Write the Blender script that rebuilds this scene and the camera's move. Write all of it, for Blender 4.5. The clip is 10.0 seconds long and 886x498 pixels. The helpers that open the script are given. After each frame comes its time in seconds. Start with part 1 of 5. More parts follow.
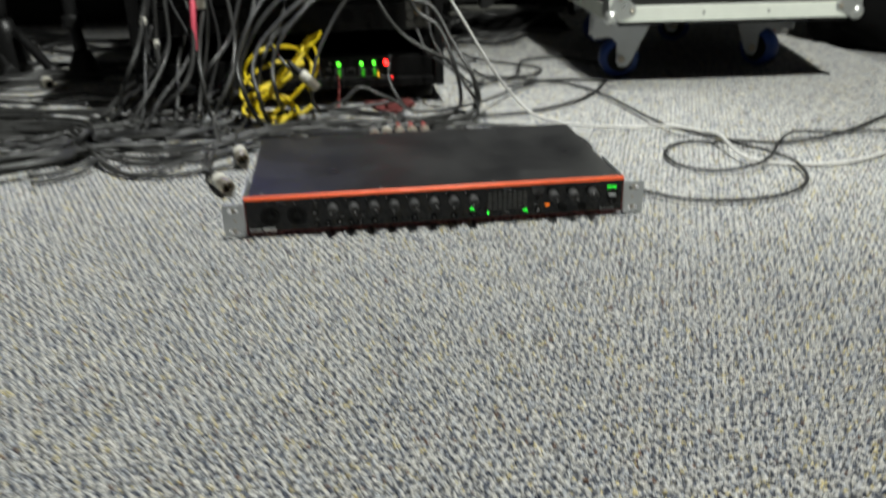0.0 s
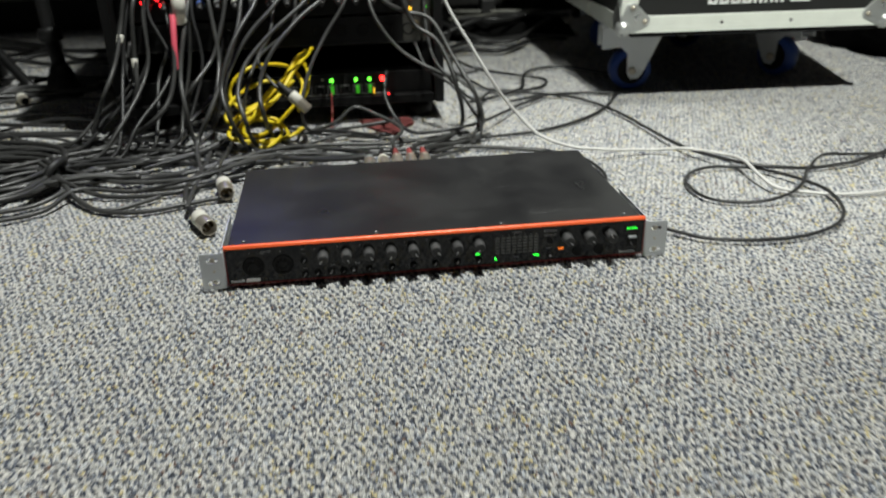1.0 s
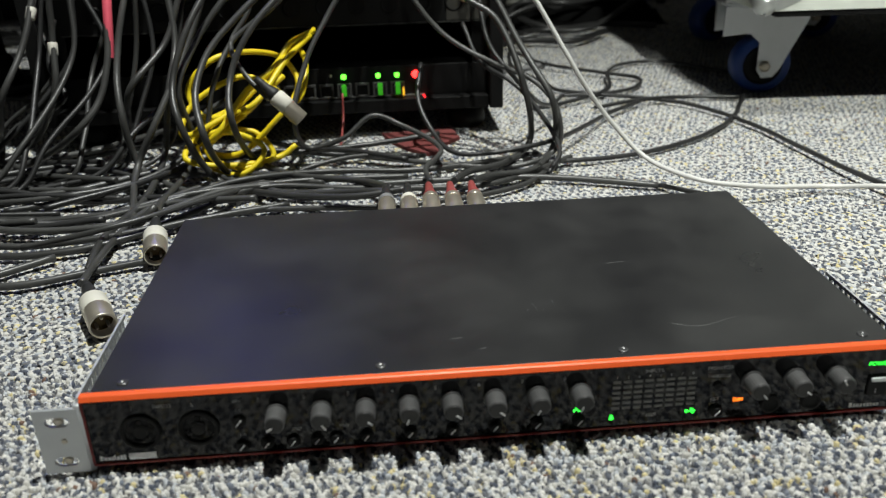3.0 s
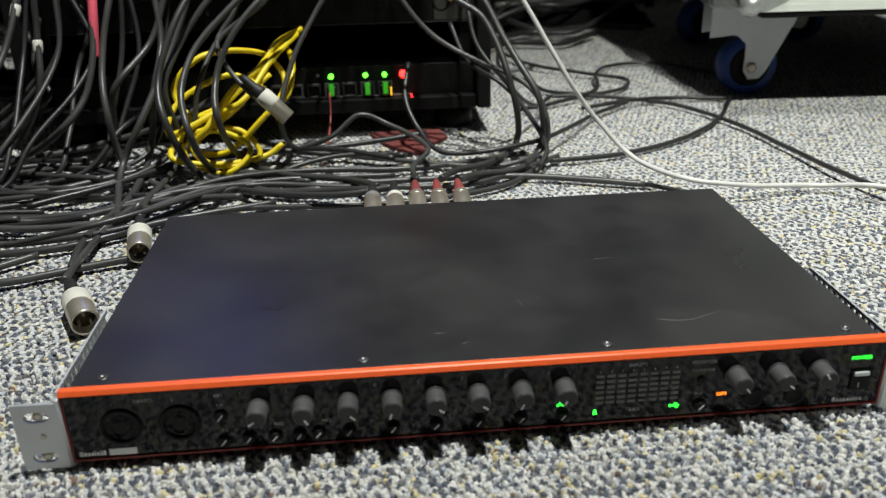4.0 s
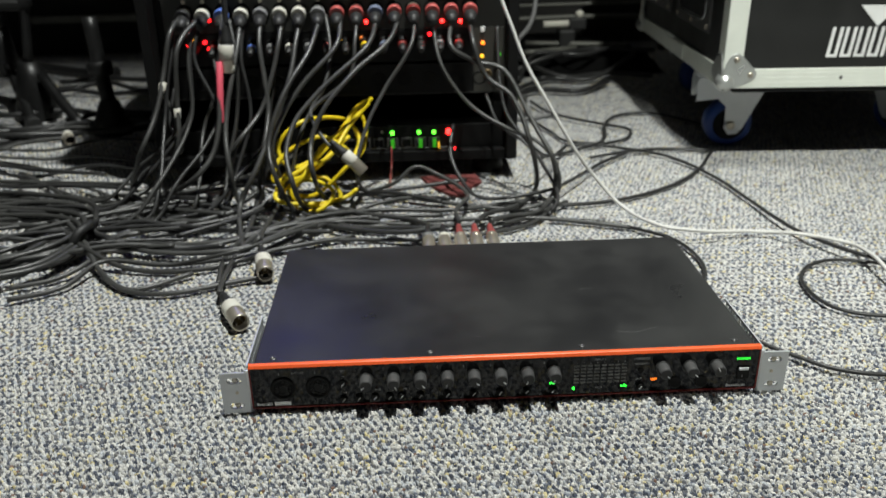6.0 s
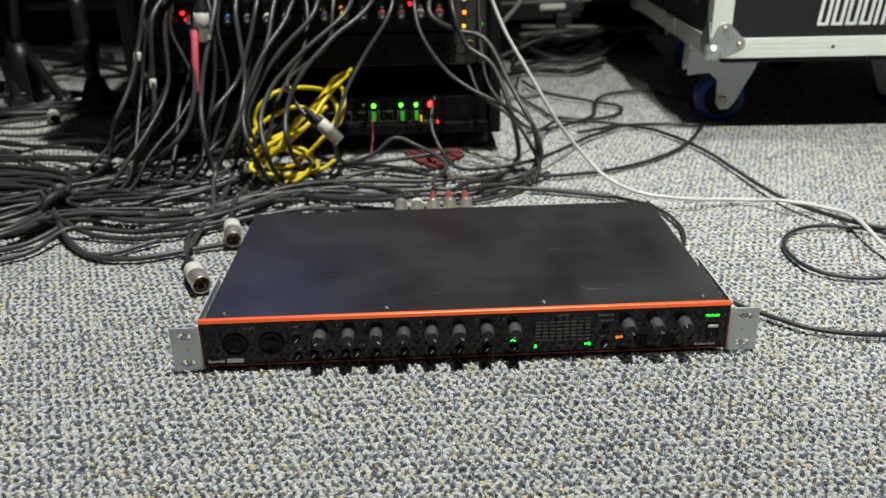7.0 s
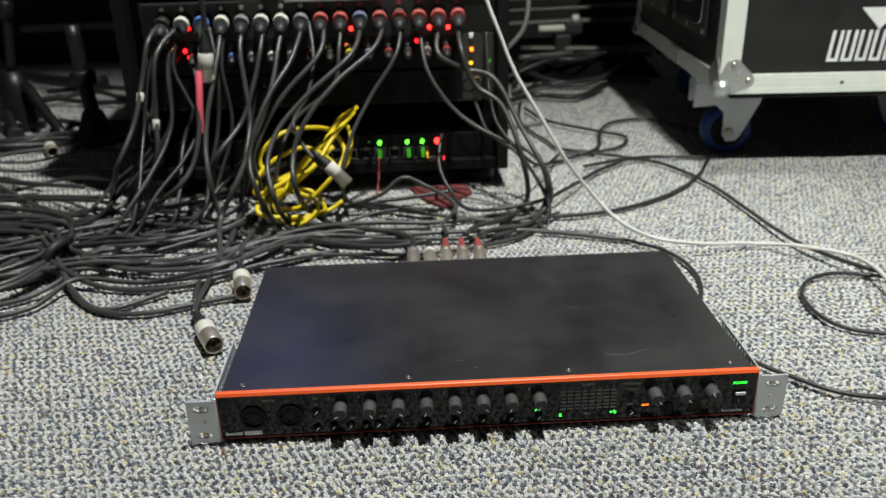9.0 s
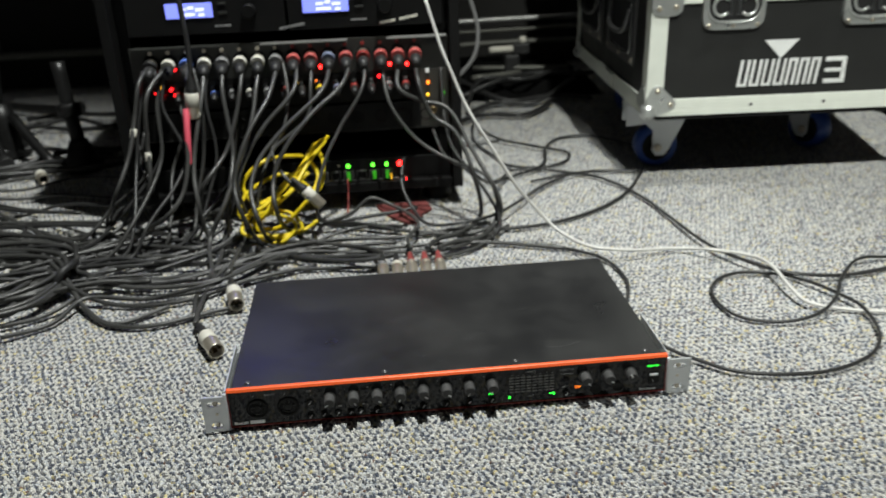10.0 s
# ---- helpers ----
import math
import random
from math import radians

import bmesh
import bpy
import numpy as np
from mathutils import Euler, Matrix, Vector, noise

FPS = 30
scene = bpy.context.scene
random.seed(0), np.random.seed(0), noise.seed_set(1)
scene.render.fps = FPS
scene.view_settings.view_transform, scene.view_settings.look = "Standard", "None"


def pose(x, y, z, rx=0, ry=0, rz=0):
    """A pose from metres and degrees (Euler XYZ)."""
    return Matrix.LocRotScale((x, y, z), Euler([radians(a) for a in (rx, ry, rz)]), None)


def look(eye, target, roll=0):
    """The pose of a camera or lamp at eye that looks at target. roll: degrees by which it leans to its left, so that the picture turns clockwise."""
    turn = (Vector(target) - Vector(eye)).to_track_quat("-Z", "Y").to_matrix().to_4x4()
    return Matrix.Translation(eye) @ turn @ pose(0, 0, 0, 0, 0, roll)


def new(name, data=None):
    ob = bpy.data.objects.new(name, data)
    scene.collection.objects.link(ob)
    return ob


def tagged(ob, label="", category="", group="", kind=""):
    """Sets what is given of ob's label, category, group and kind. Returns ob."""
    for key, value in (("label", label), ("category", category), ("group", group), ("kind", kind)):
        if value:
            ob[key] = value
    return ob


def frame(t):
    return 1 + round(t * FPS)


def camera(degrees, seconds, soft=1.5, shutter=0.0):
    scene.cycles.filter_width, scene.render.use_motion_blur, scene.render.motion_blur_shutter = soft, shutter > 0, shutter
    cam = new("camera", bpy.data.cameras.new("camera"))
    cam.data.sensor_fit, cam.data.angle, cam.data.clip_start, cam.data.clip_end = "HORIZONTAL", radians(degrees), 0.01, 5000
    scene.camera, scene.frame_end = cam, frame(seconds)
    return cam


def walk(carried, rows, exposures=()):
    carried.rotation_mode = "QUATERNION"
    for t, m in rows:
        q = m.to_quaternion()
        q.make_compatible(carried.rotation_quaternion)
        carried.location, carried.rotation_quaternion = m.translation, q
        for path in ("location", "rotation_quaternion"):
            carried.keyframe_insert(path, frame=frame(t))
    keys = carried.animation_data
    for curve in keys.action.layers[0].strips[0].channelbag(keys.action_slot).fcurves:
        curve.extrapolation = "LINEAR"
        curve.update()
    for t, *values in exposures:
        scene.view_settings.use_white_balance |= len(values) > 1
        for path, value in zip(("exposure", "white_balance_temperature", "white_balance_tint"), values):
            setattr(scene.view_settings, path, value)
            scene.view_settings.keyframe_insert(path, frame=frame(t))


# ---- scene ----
cam = camera(57.0, 10.0, soft=1.1, shutter=0.55)
cam.data.dof.use_dof, cam.data.dof.focus_distance, cam.data.dof.aperture_fstop = True, 0.59, 9.0
PATH = [
    (0, (-0.106, -0.864, 0.358), (0.124, 0.948, -0.458), -0.9),
    (0.1, (-0.096, -0.850, 0.333), (0.133, 0.959, -0.490), -0.9),
    (0.2, (-0.094, -0.837, 0.323), (0.137, 0.972, -0.500), -0.9),
    (0.3, (-0.094, -0.826, 0.320), (0.140, 0.983, -0.504), -1.0),
    (0.5, (-0.11, -0.813, 0.332), (0.141, 0.988, -0.502), -1.2),
    (1, (-0.094, -0.757, 0.375), (0.135, 1.047, -0.457), -1.3),
    (1.5, (-0.081, -0.595, 0.312), (0.119, 1.215, -0.516), -1.3),
    (2, (-0.061, -0.45, 0.289), (0.102, 1.364, -0.538), -1.4),
    (2.5, (-0.058, -0.378, 0.285), (0.077, 1.437, -0.544), -1.5),
    (3, (-0.055, -0.356, 0.278), (0.067, 1.461, -0.549), -1.7),
    (4.3, (-0.051, -0.359, 0.272), (0.099, 1.461, -0.544), -1.4),
    (4.5, (-0.054, -0.375, 0.277), (0.095, 1.444, -0.54), -1.5),
    (5, (-0.061, -0.432, 0.311), (0.077, 1.39, -0.501), -1.4),
    (5.5, (-0.077, -0.536, 0.387), (0.052, 1.288, -0.423), -1.3),
    (5.7, (-0.084, -0.579, 0.418), (0.025, 1.243, -0.4), -1.1),
    (6.8, (-0.035, -0.591, 0.361), (-0.008, 1.238, -0.448), -1.5),
    (7, (-0.03, -0.585, 0.36), (0.009, 1.244, -0.448), -1.5),
    (7.5, (-0.025, -0.56, 0.374), (0.018, 1.269, -0.435), -1.4),
    (8, (-0.032, -0.526, 0.365), (0.005, 1.304, -0.441), -1.4),
    (8.5, (-0.046, -0.527, 0.359), (0.0, 1.301, -0.449), -1.4),
    (9, (-0.055, -0.549, 0.405), (0.012, 1.28, -0.403), -1.5),
    (9.5, (-0.067, -0.619, 0.44), (0.038, 1.207, -0.368), -1.8),
    (10, (-0.064, -0.677, 0.477), (0.097, 1.146, -0.33), -2.0),
]
walk(cam, [(t, look(eye, target, roll)) for t, eye, target, roll in PATH])

# ---- light ----
world = bpy.data.worlds.new("room_dark")
world.use_nodes = True
world.node_tree.nodes["Background"].inputs[0].default_value = (0.02, 0.02, 0.022, 1)
world.node_tree.nodes["Background"].inputs[1].default_value = 0.3
scene.world = world
scene.view_settings.exposure = 0.0


def ceiling_spot(name, at, target, watts, cone, blend, size, colour):
    data = bpy.data.lights.new(name, "SPOT")
    data.energy, data.color, data.shadow_soft_size = watts, colour, size
    data.spot_size, data.spot_blend = radians(cone), blend
    ob = new(name, data)
    ob.matrix_world = look(at, target)
    return ob


LAMP_A = (0.22, 0.12, 2.46)
LAMP_B = (0.38, -1.34, 2.46)
ceiling_spot("downlight_glow", LAMP_A, (-0.66, -0.14, 0), 322, 73, 0.755, 0.03, (0.97, 1.0, 0.95))
ceiling_spot("spotlight_beam", LAMP_B, (1.28, 0.95, 0), 480, 52, 1.0, 0.03, (0.97, 1.0, 0.93))

# ---- materials ----
def material(name, colour, rough=0.5, metal=0.0, vary=0.12, scale=60.0, bump=0.0, bump_scale=400.0, emit=0.0, spec=0.5, rough_vary=0.1, coat=0.0):
    m = bpy.data.materials.new(name)
    m.use_nodes = True
    nt = m.node_tree
    n, l = nt.nodes, nt.links
    b = n["Principled BSDF"]
    b.inputs["Metallic"].default_value = metal
    b.inputs["Specular IOR Level"].default_value = spec
    b.inputs["Coat Weight"].default_value = coat
    co = n.new("ShaderNodeTexCoord")
    big = n.new("ShaderNodeTexNoise")
    big.inputs["Scale"].default_value, big.inputs["Detail"].default_value = scale, 6
    l.new(co.outputs["Object"], big.inputs["Vector"])
    info = n.new("ShaderNodeObjectInfo")
    mix = n.new("ShaderNodeMix")
    mix.data_type = "RGBA"
    mix.inputs["A"].default_value = (*[c * (1 - vary) for c in colour], 1)
    mix.inputs["B"].default_value = (*[min(1, c * (1 + vary)) for c in colour], 1)
    l.new(big.outputs["Fac"], mix.inputs["Factor"])
    hsv = n.new("ShaderNodeHueSaturation")
    rng = n.new("ShaderNodeMapRange")
    rng.inputs["To Min"].default_value, rng.inputs["To Max"].default_value = 1 - vary * 0.6, 1 + vary * 0.6
    l.new(info.outputs["Random"], rng.inputs["Value"])
    l.new(rng.outputs["Result"], hsv.inputs["Value"])
    l.new(mix.outputs["Result"], hsv.inputs["Color"])
    l.new(hsv.outputs["Color"], b.inputs["Base Color"])
    rr = n.new("ShaderNodeMapRange")
    rr.inputs["To Min"].default_value, rr.inputs["To Max"].default_value = max(0.02, rough - rough_vary), min(1, rough + rough_vary)
    l.new(big.outputs["Fac"], rr.inputs["Value"])
    l.new(rr.outputs["Result"], b.inputs["Roughness"])
    if bump:
        fine = n.new("ShaderNodeTexNoise")
        fine.inputs["Scale"].default_value, fine.inputs["Detail"].default_value = bump_scale, 4
        l.new(co.outputs["Object"], fine.inputs["Vector"])
        bp = n.new("ShaderNodeBump")
        bp.inputs["Strength"].default_value, bp.inputs["Distance"].default_value = bump, 0.0006
        l.new(fine.outputs["Fac"], bp.inputs["Height"])
        l.new(bp.outputs["Normal"], b.inputs["Normal"])
    if emit:
        b.inputs["Emission Color"].default_value = (*colour, 1)
        b.inputs["Emission Strength"].default_value = emit
    return m


TOP_BLACK = material("powder_coated_black_steel", (0.022, 0.0222, 0.023), 0.34, 0.0, 0.35, 11, 0.2, 2500, rough_vary=0.12, spec=0.6)


def smudge(mat, scale, lo, hi, rlo, rhi):
    """Uneven finger-wiped sheen: cloudy colour and roughness."""
    n, l = mat.node_tree.nodes, mat.node_tree.links
    b = n["Principled BSDF"]
    co = n.new("ShaderNodeTexCoord")
    cl = n.new("ShaderNodeTexNoise")
    cl.inputs["Scale"].default_value, cl.inputs["Detail"].default_value, cl.inputs["Distortion"].default_value = scale, 8, 0.25
    l.new(co.outputs["Object"], cl.inputs["Vector"])
    rp = n.new("ShaderNodeValToRGB")
    rp.color_ramp.elements[0].position, rp.color_ramp.elements[1].position = 0.32, 0.72
    rp.color_ramp.elements[0].color, rp.color_ramp.elements[1].color = (*lo, 1), (*hi, 1)
    l.new(cl.outputs["Fac"], rp.inputs["Fac"])
    l.new(rp.outputs["Color"], b.inputs["Base Color"])
    mr = n.new("ShaderNodeMapRange")
    mr.inputs["From Min"].default_value, mr.inputs["From Max"].default_value = 0.3, 0.7
    mr.inputs["To Min"].default_value, mr.inputs["To Max"].default_value = rlo, rhi
    l.new(cl.outputs["Fac"], mr.inputs["Value"])
    l.new(mr.outputs["Result"], b.inputs["Roughness"])


smudge(TOP_BLACK, 16, (0.017, 0.017, 0.018), (0.031, 0.031, 0.031), 0.27, 0.39)
FASCIA = material("glossy_black_plastic", (0.009, 0.009, 0.0095), 0.07, 0, 0.5, 160, 0.02, 700, rough_vary=0.05, spec=0.32)
ORANGE = material("anodised_orange_metal", (0.90, 0.125, 0.028), 0.40, 0.1, 0.06, 200, 0.08, 1800)
RED_EDGE = material("dark_red_edge", (0.18, 0.012, 0.008), 0.4, 0.2)
KNOB = material("dark_grey_rubber", (0.062, 0.062, 0.062), 0.55, 0, 0.15, 300, 0.1, 3000)
JACK = material("black_plastic", (0.005, 0.005, 0.005), 0.55, 0, 0.3, spec=0.2)
CAP = material("black_knob_cap", (0.014, 0.014, 0.014), 0.4, 0, 0.3)
PORT_FRAME = material("grey_port_frame", (0.10, 0.10, 0.095), 0.45, 0.3)
HOLE = material("dark_hole", (0.003, 0.003, 0.003), 0.8)
PRINT = material("grey_print", (0.40, 0.40, 0.40), 0.6)
PRINT_WHITE = material("white_print", (0.88, 0.88, 0.88), 0.6)
METER = material("unlit_meter_segment", (0.15, 0.15, 0.14), 0.45)
GALV = material("zinc_plated_steel", (0.60, 0.62, 0.63), 0.42, 0.55, 0.12, 40, 0.08, 900)
SCREW = material("black_screw", (0.13, 0.13, 0.13), 0.35, 0.7)
SCRATCH = material("scratched_bare_metal", (0.30, 0.30, 0.30), 0.5, 0.3)
NICKEL = material("nickel_plated_metal", (0.56, 0.51, 0.42), 0.34, 0.75, 0.12, 120, 0.05, 900)
BRASS = material("dull_brass", (0.22, 0.16, 0.08), 0.45, 0.6)
BOOT = material("black_rubber_boot", (0.02, 0.02, 0.02), 0.55)
RUBBER = material("black_rubber_cable", (0.024, 0.024, 0.024), 0.40, 0, 0.3, 30, 0.1, 900)
RUBBER_GREY = material("dusty_black_rubber_cable", (0.050, 0.050, 0.048), 0.38, 0, 0.4, 25, 0.12, 900)
GREY_CABLE = material("grey_plastic_cable", (0.20, 0.20, 0.20), 0.45)
WHITE_PVC = material("white_plastic_cable", (0.62, 0.61, 0.585), 0.4, 0, 0.06)
YELLOW_PVC = material("yellow_plastic_cable", (0.80, 0.62, 0.015), 0.42, 0, 0.1)
RED_PVC = material("dull_red_plastic", (0.28, 0.03, 0.025), 0.45)
RED_PEDAL = material("bright_red_plastic", (0.55, 0.02, 0.02), 0.4)
RED_SLEEVE = material("faded_red_rubber", (0.27, 0.055, 0.05), 0.5, 0, 0.2)
RING_RED = material("pale_red_plastic", (0.50, 0.10, 0.09), 0.45)
PINK = material("pink_tape", (0.75, 0.10, 0.15), 0.55, 0, 0.1)
TAPE = material("white_tape", (0.66, 0.64, 0.56), 0.6, 0, 0.08)
BLUE_PVC = material("blue_plastic", (0.10, 0.18, 0.55), 0.4)
GREY_RING = material("grey_plastic", (0.22, 0.22, 0.22), 0.5)
BLUE_GREY = material("blue_grey_plastic", (0.16, 0.19, 0.28), 0.5)
RACK = material("black_rack_steel", (0.005, 0.005, 0.005), 0.5, 0, 0.3, 30, 0.1, 900, spec=0.25)
RACK_GREY = material("dark_grey_steel_panel", (0.03, 0.031, 0.028), 0.45, 0.2, 0.25, 30, 0.1, 900)
PANEL_GREY = material("grey_brown_steel_panel", (0.055, 0.053, 0.046), 0.45, 0.2, 0.25, 30, 0.1, 900)
EDGE_STEEL = material("brushed_steel_edge", (0.42, 0.42, 0.41), 0.4, 0.6, 0.15)
LAMINATE = material("black_laminated_plywood", (0.014, 0.0145, 0.014), 0.45, 0, 0.3, 25, 0.35, 500)
ALU = material("brushed_aluminium", (0.76, 0.79, 0.72), 0.5, 0.2, 0.08, 40, 0.1, 700)
BALL = material("chromed_ball_corner", (0.60, 0.62, 0.60), 0.3, 0.75, 0.1)
CHROME = material("dull_chromed_steel", (0.34, 0.35, 0.35), 0.22, 0.95, 0.15)
WHEEL = material("blue_rubber_wheel", (0.012, 0.045, 0.21), 0.45, 0, 0.15)
LOGO = material("white_vinyl_sign", (0.70, 0.71, 0.70), 0.5)
DARK_WALL = material("black_painted_wall", (0.0095, 0.0088, 0.0078), 0.8, 0, 0.3, 3, 0.2, 60)
SIDE_WALL = material("pale_painted_wall", (0.60, 0.60, 0.58), 0.8, 0, 0.1, 2, 0.2, 60)
CEIL = material("white_ceiling_tile", (0.72, 0.72, 0.70), 0.9, 0, 0.05, 5, 0.3, 80)
STAND = material("black_painted_tube", (0.008, 0.008, 0.008), 0.42, 0, 0.3)
STAGE_CLOTH = material("black_stage_cloth", (0.006, 0.006, 0.006), 1.0, 0, 0.4, 40, 0.3, 700, spec=0.03)
WORN_TUBE = material("worn_painted_tube", (0.16, 0.16, 0.14), 0.5, 0.2, 0.4, 14, 0.1, 500)
RED_SPILL = material("painted_red_light_spill", (0.13, 0.028, 0.026), 0.9, 0, 0.25, 60, 0.3, 900)


def glow(name, colour, strength):
    return material(name, colour, 0.4, 0, 0.0, emit=strength)


LED_GREEN = glow("green_light", (0.03, 1.0, 0.05), 2.6)
LED_GREEN_HOT = glow("bright_green_light", (0.10, 1.0, 0.035), 4.5)
LED_GREEN_DIM = glow("dim_green_light", (0.06, 0.6, 0.02), 0.14)
LED_RED = glow("red_light", (1.0, 0.012, 0.010), 14)
LED_RED_DIM = glow("dim_red_light", (1.0, 0.012, 0.016), 4.5)
LED_ORANGE = glow("orange_light", (1.0, 0.20, 0.012), 3.2)
LED_ORANGE_DIM = glow("dim_orange_light", (1.0, 0.25, 0.03), 0.5)
LED_AMBER = glow("amber_light", (1.0, 0.55, 0.03), 1.3)
LED_BLUE = glow("blue_light", (0.12, 0.35, 1.0), 2)
LCD = glow("blue_display_glow", (0.22, 0.27, 0.95), 1.1)
LCD_BIG = glow("bright_blue_display_glow", (0.16, 0.17, 0.95), 4)
LCD_TEXT = glow("pale_display_marks", (0.75, 0.8, 1.0), 1.3)


def carpet_material():
    m = bpy.data.materials.new("flecked_loop_carpet")
    m.use_nodes = True
    n, l = m.node_tree.nodes, m.node_tree.links
    b = n["Principled BSDF"]
    b.inputs["Roughness"].default_value = 0.95
    b.inputs["Specular IOR Level"].default_value = 0.15
    at = n.new("ShaderNodeAttribute")
    at.attribute_name = "yarn"
    co = n.new("ShaderNodeTexCoord")
    no = n.new("ShaderNodeTexNoise")
    no.inputs["Scale"].default_value, no.inputs["Detail"].default_value = 1400, 3
    l.new(co.outputs["Object"], no.inputs["Vector"])
    soil = n.new("ShaderNodeTexNoise")
    soil.inputs["Scale"].default_value, soil.inputs["Detail"].default_value = 5, 5
    l.new(co.outputs["Object"], soil.inputs["Vector"])
    r1 = n.new("ShaderNodeMapRange")
    r1.inputs["To Min"].default_value, r1.inputs["To Max"].default_value = 0.72, 1.22
    l.new(no.outputs["Fac"], r1.inputs["Value"])
    r2 = n.new("ShaderNodeMapRange")
    r2.inputs["To Min"].default_value, r2.inputs["To Max"].default_value = 0.95, 1.05
    l.new(soil.outputs["Fac"], r2.inputs["Value"])
    mul = n.new("ShaderNodeMath")
    mul.operation = "MULTIPLY"
    l.new(r1.outputs["Result"], mul.inputs[0])
    l.new(r2.outputs["Result"], mul.inputs[1])

    def calc(op, a, b2=0.0):
        q = n.new("ShaderNodeMath")
        q.operation = op
        for slot, val in ((0, a), (1, b2)):
            if isinstance(val, (int, float)):
                q.inputs[slot].default_value = val
            else:
                l.new(val, q.inputs[slot])
        return q.outputs["Value"]

    # wavering dashes of dark yarn, set like bricks in the light pile
    waver = n.new("ShaderNodeTexNoise")
    waver.inputs["Scale"].default_value, waver.inputs["Detail"].default_value = 260, 3
    l.new(co.outputs["Object"], waver.inputs["Vector"])
    drift = n.new("ShaderNodeSeparateColor")
    l.new(waver.outputs["Color"], drift.inputs["Color"])
    axes = n.new("ShaderNodeSeparateXYZ")
    l.new(co.outputs["Object"], axes.inputs["Vector"])
    x = calc("ADD", axes.outputs["X"], calc("MULTIPLY", calc("SUBTRACT", drift.outputs["Red"], 0.5), 0.0066))
    y = calc("ADD", axes.outputs["Y"], calc("MULTIPLY", calc("SUBTRACT", drift.outputs["Green"], 0.5), 0.0066))
    rowf = calc("DIVIDE", y, 0.0090)
    fy = calc("SUBTRACT", calc("FRACT", rowf), 0.5)
    colf = calc("ADD", calc("DIVIDE", x, 0.0075), calc("MULTIPLY", calc("FLOORED_MODULO", calc("FLOOR", rowf), 2.0), 0.5))
    lean = calc("SUBTRACT", calc("MULTIPLY", calc("FLOORED_MODULO", calc("FLOOR", rowf), 2.0), 1.1), 0.35)
    fx = calc("ADD", calc("SUBTRACT", calc("FRACT", colf), 0.5), calc("MULTIPLY", fy, lean))
    fx = calc("MULTIPLY", fx, 1.5)
    gap = calc("SQRT", calc("ADD", calc("MULTIPLY", fx, fx), calc("MULTIPLY", fy, fy)))
    gap = calc("ADD", gap, calc("MULTIPLY", calc("SUBTRACT", no.outputs["Fac"], 0.5), 0.25))
    twist = n.new("ShaderNodeTexNoise")
    twist.inputs["Scale"].default_value, twist.inputs["Detail"].default_value = 430, 2
    l.new(co.outputs["Object"], twist.inputs["Vector"])
    gap = calc("ADD", gap, calc("MULTIPLY", calc("SUBTRACT", twist.outputs["Fac"], 0.5), 0.50))
    gap = calc("ADD", gap, calc("MULTIPLY", calc("SUBTRACT", at.outputs["Alpha"], 0.42), 0.20))
    tone = n.new("ShaderNodeMapRange")
    tone.inputs["From Min"].default_value, tone.inputs["From Max"].default_value = 0.375, 0.465
    l.new(gap, tone.inputs["Value"])
    tint = n.new("ShaderNodeMix")
    tint.data_type = "RGBA"
    tint.inputs[6].default_value, tint.inputs[7].default_value = (0.085, 0.097, 0.128, 1), (0.235, 0.23, 0.22, 1)
    l.new(at.outputs["Alpha"], tint.inputs[0])
    yarn = n.new("ShaderNodeMix")
    yarn.data_type = "RGBA"
    l.new(tone.outputs["Result"], yarn.inputs[0])
    l.new(tint.outputs[2], yarn.inputs[6])
    l.new(at.outputs["Color"], yarn.inputs[7])
    hsv = n.new("ShaderNodeHueSaturation")
    l.new(yarn.outputs[2], hsv.inputs["Color"])
    l.new(mul.outputs["Value"], hsv.inputs["Value"])
    l.new(hsv.outputs["Color"], b.inputs["Base Color"])
    bp = n.new("ShaderNodeBump")
    bp.inputs["Strength"].default_value, bp.inputs["Distance"].default_value = 0.5, 0.0005
    l.new(no.outputs["Fac"], bp.inputs["Height"])
    l.new(bp.outputs["Normal"], b.inputs["Normal"])
    return m


